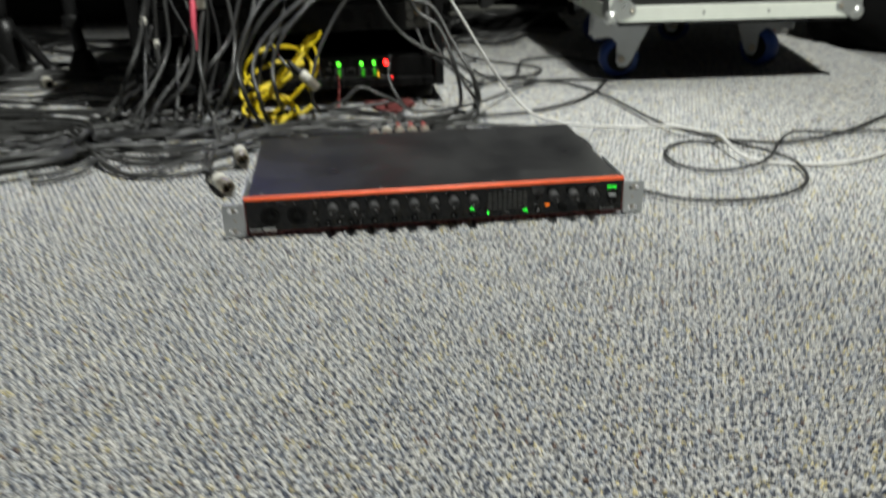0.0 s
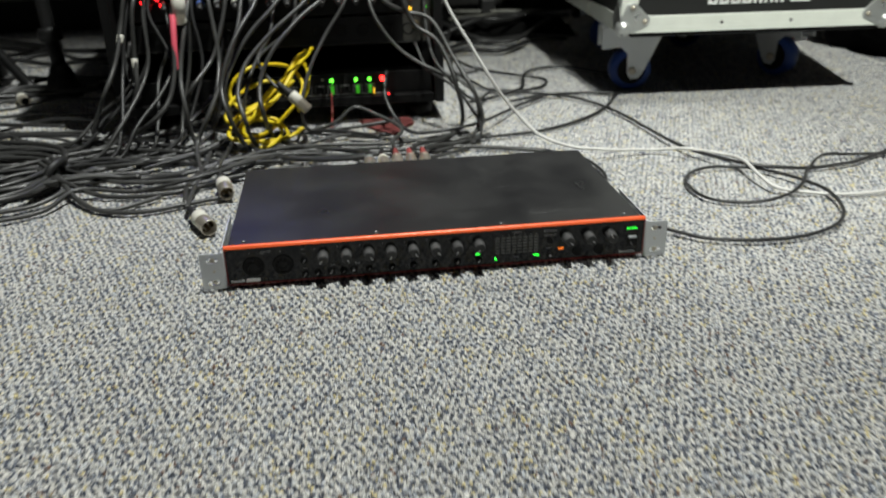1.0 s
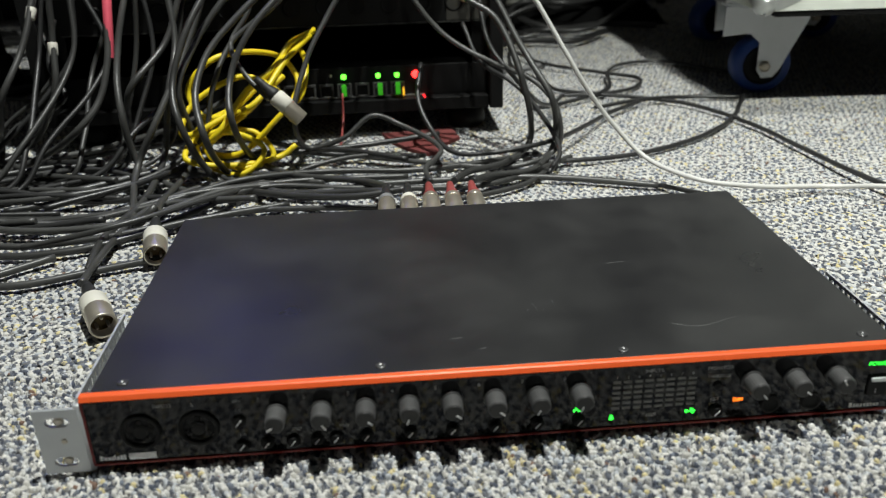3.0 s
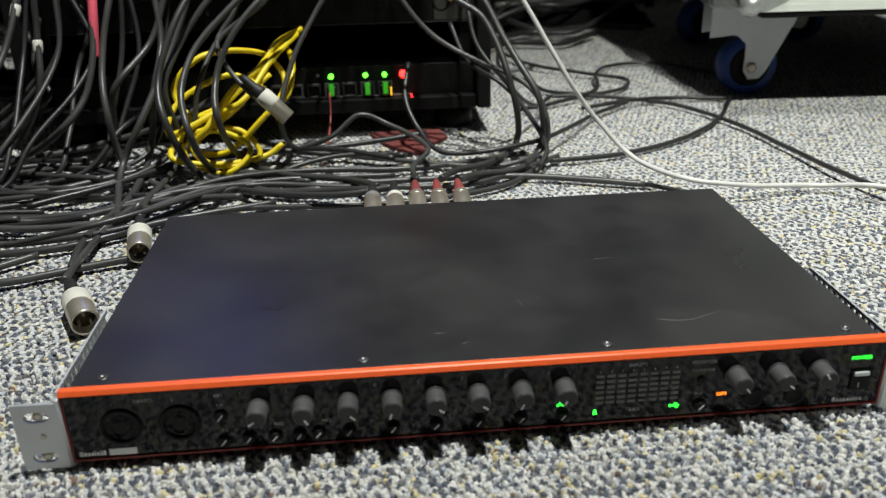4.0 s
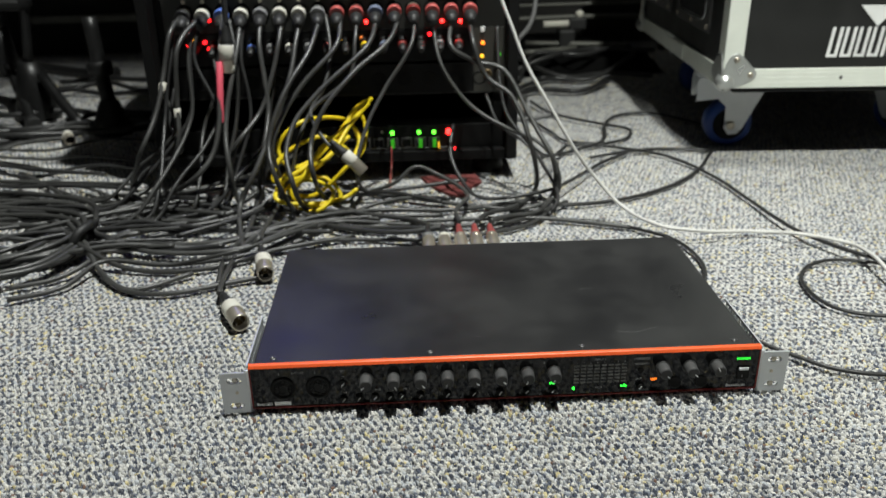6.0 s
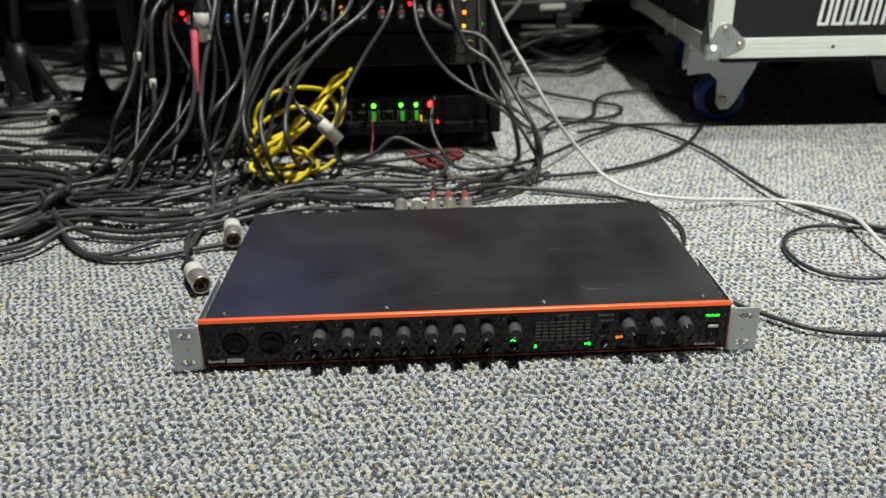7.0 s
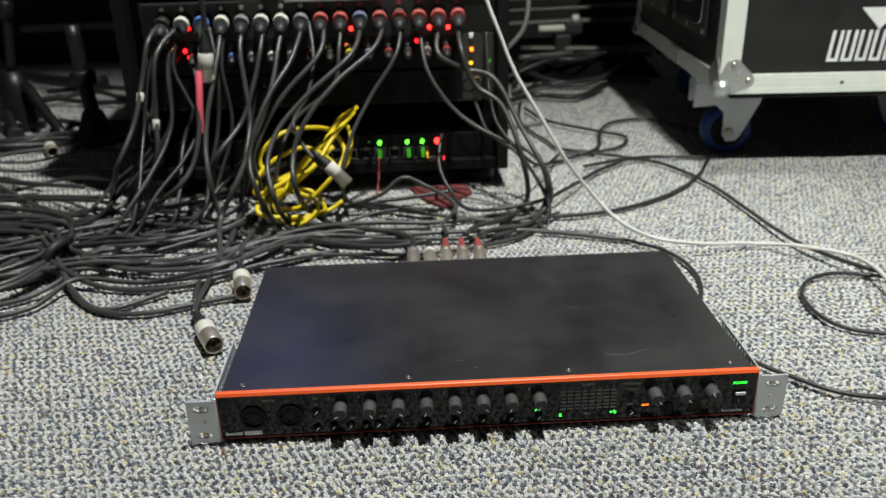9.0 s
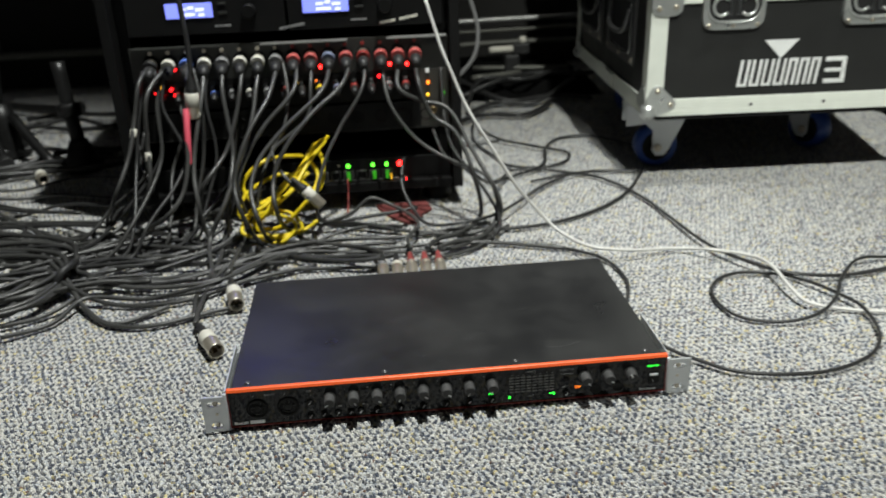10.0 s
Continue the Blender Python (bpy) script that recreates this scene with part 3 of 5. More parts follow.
    # lettering
    words("INPUTS", 0.0030, PRINT, d, (-0.1770, -0.0002, 0.0372))
    words("1", 0.0030, PRINT, d, (-0.1925, -0.0002, 0.0368))
    words("2", 0.0030, PRINT, d, (-0.1625, -0.0002, 0.0368))
    words("48V", 0.0030, PRINT, d, (-0.1395, -0.0002, 0.0372))
    words("1-4", 0.0024, PRINT, d, (-0.1395, -0.0002, 0.0318))
    words("5-8", 0.0024, PRINT, d, (-0.1385, -0.0002, 0.0160))
    words("PAD", 0.0026, PRINT, d, (-0.1105, -0.0002, 0.0175))
    words("PAD", 0.0026, PRINT, d, (-0.0860, -0.0002, 0.0175))
    words("INPUTS", 0.0030, PRINT, d, (0.0790, -0.0002, 0.0385))
    words("MONITOR", 0.0030, PRINT, d, (0.1150, -0.0002, 0.0375))
    words("TALKBACK", 0.0026, PRINT, d, (0.1150, -0.0002, 0.0325))
    words("ALT", 0.0028, PRINT, d, (0.1135, -0.0002, 0.0178))
    words("MIDI", 0.0028, PRINT, d, (0.0790, -0.0002, 0.0105))
    words("DIM", 0.0032, LED_ORANGE, d, (0.1265, -0.0003, 0.0165), "lit_word")
    words("POWER", 0.0034, LED_GREEN, d, (0.2030, -0.0003, 0.0335), "lit_word")
    for i in range(8):
        words(str(i + 1), 0.0020, PRINT, d, (0.0592 + i * 0.00585, -0.0002, 0.0355))
    # maker's mark as plain bars
    bm = bmesh.new()
    x = -0.2135
    for w, h in ((0.0016, 0.0030), (0.0014, 0.0021), (0.0015, 0.0021), (0.0009, 0.0021), (0.0006, 0.0031), (0.0015, 0.0021), (0.0011, 0.0028), (0.0011, 0.0028)):
        box(bm, x, x + w, -0.0003, 0.0002, 0.0058, 0.0058 + h)
        x += w + 0.0005
    part("maker_mark", bm, PRINT_WHITE, d, "small grey maker's mark")
    bm = bmesh.new()
    box(bm, -0.1985, -0.1845, -0.0003, 0.0002, 0.0054, 0.0094, 0.0001)
    part("model_plate", bm, PRINT_WHITE, d, "small grey model plate")
    bm = bmesh.new()
    x = 0.1905
    for w in (0.0018, 0.0014, 0.0014, 0.0014, 0.0014, 0.0012, 0.0008, 0.0014, 0.0013):
        box(bm, x, x + w, -0.0003, 0.0002, 0.0060, 0.0060 + (0.0028 if w > 0.0015 else 0.0019))
        x += w + 0.0006
    part("maker_mark", bm, PRINT, d)
    # lit symbols
    bm = bmesh.new()
    for i, (z0, z1) in enumerate(((0.0, 0.0016), (0.001, 0.0026), (0.0, 0.0016), (0.0, 0.0007))):
        box(bm, 0.0362 + i * 0.0012, 0.0372 + i * 0.0012, -0.0004, 0.0002, 0.0158 + z0, 0.0158 + z1)
    part("lit_symbol", bm, LED_GREEN, d)
    bm = bmesh.new()
    box(bm, 0.0560, 0.0582, -0.0004, 0.0002, 0.0090, 0.0107)
    box(bm, 0.0564, 0.0578, -0.0004, 0.0002, 0.0109, 0.0120)
    part("lit_symbol", bm, LED_GREEN, d)
    bm = bmesh.new()
    box(bm, 0.0985, 0.1035, -0.0004, 0.0002, 0.0110, 0.0116)
    lathe(bm, [(0.0009, 0), (0.0009, 0.0006)], axis_matrix((0.0985, 0.0002, 0.0113), (0, -1, 0)), 8)
    box(bm, 0.1005, 0.1022, -0.0004, 0.0002, 0.0122, 0.0128)
    box(bm, 0.1012, 0.1028, -0.0004, 0.0002, 0.0098, 0.0104)
    part("lit_symbol", bm, LED_GREEN, d)
    # rocker power switch
    bm = bmesh.new()
    box(bm, 0.1985, 0.2095, -0.0012, 0.0, 0.0135, 0.0265, 0.0006)
    sw = part("power_switch", bm, JACK, d)
    bm = bmesh.new()
    box(bm, 0.1995, 0.2080, -0.0026, -0.0010, 0.0230, 0.0256, 0.0005)
    part("rocker", bm, GALV, sw)
    bm = bmesh.new()
    box(bm, 0.2030, 0.2034, -0.0016, -0.0010, 0.0155, 0.0182)
    part("stroke", bm, PRINT, sw)
    # lid screws and scratches
    for x in (-0.198, -0.065, 0.065, 0.1975):
        bm = bmesh.new()
        lathe(bm, [(0.0030, 0.0), (0.0030, 0.0004), (0.0024, 0.0009), (0.0012, 0.0009), (0.0009, 0.0003)], Matrix.Translation((x, 0.0115, H - 0.0001)), 14)
        part("screw", bm, SCREW, d)
    for pts in ([(0.100, 0.036), (0.108, 0.0325), (0.118, 0.032), (0.128, 0.0355), (0.139, 0.040)], [(0.0255, 0.070), (0.0272, 0.065), (0.0275, 0.060)],
                [(0.0385, 0.072), (0.0383, 0.068), (0.0388, 0.065)], [(-0.026, 0.0345), (-0.020, 0.0352)], [(0.0215, 0.0605), (0.0222, 0.0625)], [(0.031, 0.0600), (0.0316, 0.0622)], [(0.084, 0.118), (0.097, 0.1195)], [(-0.012, 0.022), (-0.007, 0.0235)]):
        bm = bmesh.new()
        ln = smooth_line([(x, y, H + 0.00004) for x, y in pts], 0.002)
        tube(bm, ln, 0.00009, 4)
        part("scratch", bm, SCRATCH, d, "bare metal scratch")
    return d


audio_interface()


# ---- plugs ----
def plug(parent, at, way, ring, tape=False, name="plug", size=1.0, pins=False, slim=1.0, sleeve=None):
    """A microphone plug: cable boot, coloured ring and metal shell; at is the end of the cable, way points to the open end."""
    m = axis_matrix(at, way) @ Matrix.Scale(size, 4) @ Matrix.Diagonal((slim, slim, 1, 1))
    bm = bmesh.new()
    lathe(bm, [(0.0035, -0.004), (0.0046, 0.004), (0.0052, 0.012), (0.0078, 0.020), (0.0084, 0.026)], m, 16)
    boot = part(name, bm, sleeve or BOOT, parent, "red-sleeved microphone plug" if sleeve else "black rubber-booted microphone plug")
    bm = bmesh.new()
    lathe(bm, [(0.0086, 0.024), (0.0088, 0.025), (0.0088, 0.029), (0.0086, 0.030)], m, 20)
    part("ring", bm, ring, boot)
    bm = bmesh.new()
    lathe(bm, [(0.0084, 0.030), (0.0092, 0.033), (0.0094, 0.040), (0.0094, 0.062), (0.0090, 0.063), (0.0080, 0.063), (0.0078, 0.052), (0.0010, 0.052)], m, 24)
    shell = part("shell", bm, NICKEL, boot, "worn nickel shell")
    if tape:
        bm = bmesh.new()
        lathe(bm, [(0.0088, 0.025), (0.0097, 0.026), (0.0098, 0.041), (0.0094, 0.042)], m, 20)
        part("tape", bm, TAPE, boot, "white marking tape")
    bm = bmesh.new()
    lathe(bm, [(0.0077, 0.053), (0.0030, 0.053)], m, 20)
    part("insert", bm, BRASS if pins else HOLE, shell)
    if pins:
        for a in (90, 210, 330):
            bm = bmesh.new()
            q = m @ Vector((0.0042 * math.cos(radians(a)), 0.0042 * math.sin(radians(a)), 0.053))
            lathe(bm, [(0.0011, 0.0), (0.0011, 0.007), (0.0005, 0.008)], axis_matrix(q, way), 8)
            part("pin", bm, NICKEL, shell)
    return boot


# ---- cables ----
POWER = cable([(0.224, 0.19, 0.014), (0.2265, 0.13, 0.010), (0.236, 0.090, 0.008), (0.253, 0.067, 0.006), (0.275, 0.043, 0.005), (0.3, 0.021, 0.005), (0.349, 0.007, 0.005), (0.404, 0.008, 0.005), (0.453, 0.027, 0.006), (0.491, 0.072, 0.006), (0.503, 0.133, 0.008), (0.484, 0.189, 0.008), (0.454, 0.23, 0.006), (0.406, 0.244, 0.006), (0.371, 0.231, 0.005), (0.348, 0.195, 0.005), (0.352, 0.137, 0.005), (0.389, 0.114, 0.005), (0.435, 0.112, 0.01), (0.479, 0.144, 0.012), (0.518, 0.197, 0.014), (0.571, 0.247, 0.012), (0.616, 0.258, 0.006), (0.7, 0.248, 0.006), (0.82, 0.22, 0.006)], 0.0022, RUBBER)
LONG_R = cable([(0.184, 0.719, 0.006), (0.23, 0.716, 0.006), (0.281, 0.69, 0.006), (0.332, 0.648, 0.006), (0.371, 0.552, 0.006), (0.385, 0.459, 0.006), (0.402, 0.315, 0.01), (0.452, 0.228, 0.012), (0.489, 0.213, 0.01), (0.536, 0.215, 0.006), (0.595, 0.225, 0.006), (0.66, 0.255, 0.006), (0.76, 0.32, 0.006), (0.86, 0.39, 0.006)], 0.0026, RUBBER)
REAR_R = cable([(0.202, 0.362, 0.005), (0.241, 0.326, 0.005), (0.255, 0.281, 0.005), (0.252, 0.23, 0.005), (0.238, 0.19, 0.005)], 0.0023, RUBBER)
LOOP_FAR = cable([(0.168, 1.072, 0.006), (0.149, 0.919, 0.006), (0.176, 0.797, 0.006), (0.189, 0.748, 0.006), (0.247, 0.723, 0.006), (0.296, 0.751, 0.006), (0.313, 0.805, 0.006), (0.272, 0.837, 0.008), (0.195, 0.915, 0.01), (0.168, 1.009, 0.01)], 0.0027, RUBBER)
CASE_C = cable([(0.133, 0.656, 0.006), (0.177, 0.679, 0.006), (0.248, 0.727, 0.01), (0.275, 0.823, 0.012), (0.321, 0.902, 0.006), (0.382, 0.91, 0.006), (0.426, 0.859, 0.006), (0.472, 0.79, 0.006)], 0.0027, RUBBER)
CASE_D = cable([(0.212, 0.65, 0.006), (0.275, 0.663, 0.01), (0.342, 0.684, 0.006), (0.41, 0.67, 0.006)], 0.0027, RUBBER)
ARC_E = cable([(0.421, 0.681, 0.005), (0.358, 0.572, 0.005), (0.291, 0.504, 0.005), (0.208, 0.459, 0.005), (0.136, 0.446, 0.006), (0.05, 0.446, 0.006)], 0.0027, RUBBER)
WHITE = cable([(0.024, 0.46, 0.342), (0.041, 0.44, 0.284), (0.068, 0.42, 0.21), (0.097, 0.406, 0.16), (0.127, 0.396, 0.108), (0.16, 0.4, 0.062), (0.194, 0.384, 0.027), (0.225, 0.329, 0.022), (0.269, 0.317, 0.017), (0.355, 0.33, 0.007), (0.393, 0.297, 0.016), (0.442, 0.288, 0.008), (0.442, 0.226, 0.018), (0.44, 0.177, 0.014), (0.447, 0.147, 0.009), (0.487, 0.129, 0.005), (0.527, 0.117, 0.005), (0.6, 0.125, 0.005), (0.68, 0.165, 0.005), (0.8, 0.24, 0.005)], 0.0023, WHITE_PVC)
C1 = cable([(-0.084, 0.585, 0.245), (-0.098, 0.54, 0.217), (-0.146, 0.5, 0.183), (-0.184, 0.47, 0.145), (-0.204, 0.45, 0.104), (-0.202, 0.42, 0.072), (-0.191, 0.46, 0.02), (-0.151, 0.429, 0.012), (-0.077, 0.391, 0.014), (-0.053, 0.345, 0.022)], 0.0034, RUBBER_GREY)
C2 = cable([(-0.114, 0.585, 0.244), (-0.128, 0.53, 0.212), (-0.187, 0.49, 0.167), (-0.225, 0.46, 0.128), (-0.235, 0.43, 0.096), (-0.226, 0.4, 0.064), (-0.215, 0.441, 0.012), (-0.166, 0.39, 0.008), (-0.102, 0.37, 0.012), (-0.058, 0.34, 0.022)], 0.0034, RUBBER_GREY)
C3 = cable([(-0.192, 0.585, 0.248), (-0.206, 0.53, 0.208), (-0.239, 0.48, 0.16), (-0.258, 0.45, 0.108), (-0.251, 0.42, 0.071), (-0.224, 0.425, 0.012), (-0.164, 0.375, 0.012), (-0.086, 0.341, 0.018), (-0.039, 0.338, 0.024)], 0.0034, RUBBER_GREY)
C4 = cable([(-0.062, 0.585, 0.244), (-0.07, 0.54, 0.207), (-0.108, 0.52, 0.154), (-0.136, 0.49, 0.103), (-0.148, 0.47, 0.058), (-0.14, 0.492, 0.02), (-0.1, 0.487, 0.03), (-0.069, 0.497, 0.05), (-0.039, 0.493, 0.04), (-0, 0.447, 0.025), (-0.018, 0.407, 0.02), (-0.017, 0.358, 0.022)], 0.0027, RUBBER_GREY)
C5 = cable([(0.015, 0.585, 0.237), (0.015, 0.54, 0.211), (0.033, 0.52, 0.167), (0.064, 0.5, 0.145), (0.091, 0.46, 0.072), (0.097, 0.477, 0.02), (0.065, 0.433, 0.012), (0.024, 0.399, 0.016), (0.005, 0.358, 0.022)], 0.0034, RUBBER_GREY)
C6 = cable([(-0.011, 0.585, 0.239), (-0.013, 0.54, 0.204), (0.022, 0.54, 0.184), (0.055, 0.53, 0.176), (0.088, 0.49, 0.12), (0.115, 0.45, 0.069), (0.123, 0.472, 0.02), (0.088, 0.412, 0.01), (0.044, 0.39, 0.014), (0.022, 0.355, 0.022)], 0.0034, RUBBER_GREY)
C7 = cable([(-0.039, 0.585, 0.24), (-0.029, 0.54, 0.183), (0.01, 0.52, 0.129), (0.059, 0.5, 0.101), (0.1, 0.49, 0.083), (0.121, 0.46, 0.061), (0.125, 0.459, 0.02), (0.083, 0.44, 0.006), (-0.034, 0.466, 0.008), (-0.12, 0.511, 0.008), (-0.192, 0.556, 0.01)], 0.0027, RUBBER_GREY)
D1 = cable([(-0.384, 0.585, 0.248), (-0.393, 0.55, 0.231), (-0.403, 0.53, 0.182), (-0.412, 0.5, 0.136), (-0.431, 0.47, 0.091), (-0.474, 0.535, 0.02), (-0.454, 0.471, 0.008), (-0.393, 0.43, 0.008), (-0.321, 0.427, 0.008)], 0.0034, RUBBER_GREY)
D2 = cable([(-0.354, 0.585, 0.248), (-0.373, 0.55, 0.23), (-0.382, 0.53, 0.21), (-0.389, 0.52, 0.145), (-0.39, 0.5, 0.091), (-0.436, 0.526, 0.03), (-0.492, 0.473, 0.01), (-0.549, 0.428, 0.008), (-0.576, 0.377, 0.008)], 0.0034, RUBBER_GREY)
D3 = cable([(-0.326, 0.585, 0.252), (-0.323, 0.54, 0.229), (-0.326, 0.52, 0.192), (-0.328, 0.49, 0.126), (-0.336, 0.47, 0.089), (-0.356, 0.45, 0.063), (-0.427, 0.481, 0.02), (-0.516, 0.423, 0.012), (-0.56, 0.336, 0.01)], 0.0034, RUBBER_GREY)
D4 = cable([(-0.301, 0.585, 0.248), (-0.304, 0.55, 0.217), (-0.311, 0.52, 0.175), (-0.321, 0.49, 0.116), (-0.316, 0.46, 0.074), (-0.308, 0.46, 0.02), (-0.263, 0.413, 0.01), (-0.195, 0.362, 0.01)], 0.0034, RUBBER_GREY)
D5 = cable([(-0.274, 0.585, 0.249), (-0.275, 0.55, 0.216), (-0.27, 0.53, 0.174), (-0.265, 0.51, 0.132), (-0.272, 0.47, 0.084), (-0.284, 0.475, 0.03), (-0.284, 0.373, 0.012), (-0.299, 0.297, 0.008), (-0.293, 0.237, 0.006)], 0.0034, RUBBER_GREY)
D6 = cable([(-0.247, 0.585, 0.248), (-0.249, 0.55, 0.214), (-0.26, 0.53, 0.173), (-0.275, 0.51, 0.132), (-0.307, 0.47, 0.095), (-0.331, 0.507, 0.03), (-0.351, 0.465, 0.012), (-0.428, 0.384, 0.01), (-0.527, 0.365, 0.01)], 0.0034, RUBBER_GREY)
D7 = cable([(-0.221, 0.585, 0.246), (-0.226, 0.55, 0.213), (-0.234, 0.52, 0.174), (-0.257, 0.48, 0.115), (-0.283, 0.44, 0.062), (-0.3, 0.434, 0.03), (-0.296, 0.388, 0.015), (-0.275, 0.322, 0.01), (-0.259, 0.326, 0.025)], 0.0034, RUBBER_GREY)
D8 = cable([(-0.165, 0.585, 0.247), (-0.17, 0.54, 0.212), (-0.213, 0.51, 0.171), (-0.24, 0.49, 0.136), (-0.257, 0.46, 0.096), (-0.251, 0.469, 0.03), (-0.257, 0.441, 0.015), (-0.263, 0.363, 0.015), (-0.257, 0.308, 0.018)], 0.0034, RUBBER_GREY)
D9 = cable([(-0.142, 0.585, 0.247), (-0.145, 0.55, 0.217), (-0.152, 0.53, 0.175), (-0.208, 0.5, 0.131), (-0.227, 0.47, 0.09), (-0.239, 0.462, 0.05), (-0.28, 0.433, 0.02), (-0.389, 0.385, 0.015), (-0.498, 0.415, 0.01), (-0.639, 0.543, 0.01)], 0.0027, RUBBER_GREY)
X1 = cable([(-0.285, 0.2, 0.014), (-0.288, 0.244, 0.01), (-0.287, 0.311, 0.008), (-0.275, 0.357, 0.01), (-0.237, 0.404, 0.012), (-0.184, 0.423, 0.008), (-0.118, 0.412, 0.008)], 0.0030, RUBBER_GREY)
L1 = cable([(-0.329, 0.269, 0.006), (-0.39, 0.233, 0.005), (-0.435, 0.276, 0.01), (-0.471, 0.335, 0.02), (-0.564, 0.475, 0.015), (-0.645, 0.562, 0.012)], 0.0032, RUBBER_GREY)
L2 = cable([(-0.237, 0.258, 0.006), (-0.289, 0.239, 0.005), (-0.34, 0.221, 0.005), (-0.389, 0.229, 0.005), (-0.425, 0.262, 0.006), (-0.457, 0.309, 0.015), (-0.564, 0.451, 0.012), (-0.634, 0.531, 0.01)], 0.0032, RUBBER_GREY)
F1 = cable([(-0.527, 0.247, 0.006), (-0.481, 0.268, 0.006), (-0.455, 0.299, 0.012), (-0.442, 0.382, 0.012), (-0.358, 0.415, 0.012), (-0.268, 0.456, 0.014), (-0.15, 0.387, 0.008), (-0.053, 0.405, 0.006), (0.094, 0.399, 0.006), (0.202, 0.362, 0.005)], 0.0032, RUBBER_GREY)
F2 = cable([(-0.516, 0.217, 0.006), (-0.466, 0.244, 0.006), (-0.438, 0.292, 0.014), (-0.363, 0.295, 0.006), (-0.265, 0.316, 0.008), (-0.181, 0.394, 0.012), (-0.086, 0.39, 0.008), (0.043, 0.388, 0.006), (0.137, 0.453, 0.008)], 0.0032, RUBBER_GREY)
F3 = cable([(-0.538, 0.277, 0.01), (-0.511, 0.32, 0.014), (-0.461, 0.32, 0.014), (-0.381, 0.344, 0.008), (-0.286, 0.359, 0.01), (-0.198, 0.408, 0.016), (-0.118, 0.439, 0.01), (-0.018, 0.441, 0.006), (0.106, 0.475, 0.006)], 0.0032, RUBBER_GREY)
F4 = cable([(-0.552, 0.315, 0.012), (-0.506, 0.393, 0.012), (-0.422, 0.36, 0.008), (-0.323, 0.352, 0.008), (-0.243, 0.381, 0.014), (-0.15, 0.413, 0.01), (-0.036, 0.423, 0.006)], 0.0032, RUBBER_GREY)
F5 = cable([(-0.599, 0.436, 0.008), (-0.564, 0.47, 0.008), (-0.479, 0.382, 0.015), (-0.391, 0.325, 0.01), (-0.287, 0.32, 0.012), (-0.211, 0.38, 0.016), (-0.166, 0.401, 0.012)], 0.0032, RUBBER_GREY)
F6 = cable([(-0.621, 0.496, 0.01), (-0.537, 0.417, 0.012), (-0.462, 0.316, 0.02), (-0.403, 0.286, 0.006), (-0.317, 0.28, 0.006), (-0.244, 0.321, 0.008), (-0.149, 0.363, 0.006)], 0.0032, RUBBER_GREY)
F7 = cable([(-0.574, 0.373, 0.01), (-0.504, 0.411, 0.012), (-0.427, 0.511, 0.012), (-0.355, 0.536, 0.02), (-0.275, 0.543, 0.04), (-0.231, 0.557, 0.06)], 0.0032, RUBBER_GREY)
F8 = cable([(-0.68, 0.652, 0.008), (-0.549, 0.527, 0.01), (-0.455, 0.488, 0.01), (-0.339, 0.442, 0.012), (-0.243, 0.45, 0.01), (-0.151, 0.434, 0.01)], 0.0032, RUBBER_GREY)
F9 = cable([(0.117, 0.441, 0.005), (0.075, 0.384, 0.005), (-0.04, 0.346, 0.005), (-0.179, 0.352, 0.005), (-0.245, 0.327, 0.005)], 0.0027, RUBBER_GREY)
G1 = cable([(0.055, 0.6, 0.222), (0.055, 0.57, 0.158), (0.063, 0.54, 0.111), (0.087, 0.52, 0.079), (0.132, 0.587, 0.03), (0.181, 0.704, 0.008)], 0.0027, RUBBER)
G2 = cable([(0.037, 0.58, 0.129), (0.055, 0.55, 0.09), (0.089, 0.54, 0.068), (0.11, 0.5, 0.047), (0.121, 0.437, 0.02), (0.104, 0.408, 0.006)], 0.0027, RUBBER)
G3 = cable([(-0.011, 0.57, 0.088), (-0.018, 0.53, 0.055), (-0.005, 0.5, 0.028), (0.017, 0.462, 0.015), (0.104, 0.463, 0.02), (0.225, 0.618, 0.008), (0.275, 0.663, 0.008)], 0.0027, RUBBER)
HANG = cable([(-0.186, 0.585, 0.246), (-0.18, 0.55, 0.202), (-0.19, 0.52, 0.159), (-0.208, 0.5, 0.131), (-0.191, 0.46, 0.108), (-0.169, 0.445, 0.086)], 0.0027, RUBBER_GREY)
Y1 = cable([(-0.128, 0.57, 0.13), (-0.155, 0.53, 0.119), (-0.181, 0.5, 0.077), (-0.215, 0.47, 0.054), (-0.253, 0.462, 0.04), (-0.255, 0.437, 0.03), (-0.216, 0.443, 0.02), (-0.164, 0.467, 0.02), (-0.149, 0.473, 0.03)], 0.0031, YELLOW_PVC)
Y2 = cable([(-0.146, 0.56, 0.123), (-0.17, 0.5, 0.102), (-0.196, 0.48, 0.084), (-0.221, 0.45, 0.053), (-0.242, 0.467, 0.03), (-0.209, 0.463, 0.025), (-0.155, 0.47, 0.068), (-0.141, 0.49, 0.077), (-0.136, 0.52, 0.103), (-0.142, 0.55, 0.112)], 0.0031, YELLOW_PVC)
Y3 = cable([(-0.132, 0.56, 0.126), (-0.158, 0.51, 0.107), (-0.188, 0.47, 0.074), (-0.238, 0.47, 0.064), (-0.253, 0.48, 0.088), (-0.225, 0.49, 0.118), (-0.163, 0.53, 0.11), (-0.146, 0.52, 0.085), (-0.154, 0.49, 0.065)], 0.0031, YELLOW_PVC)
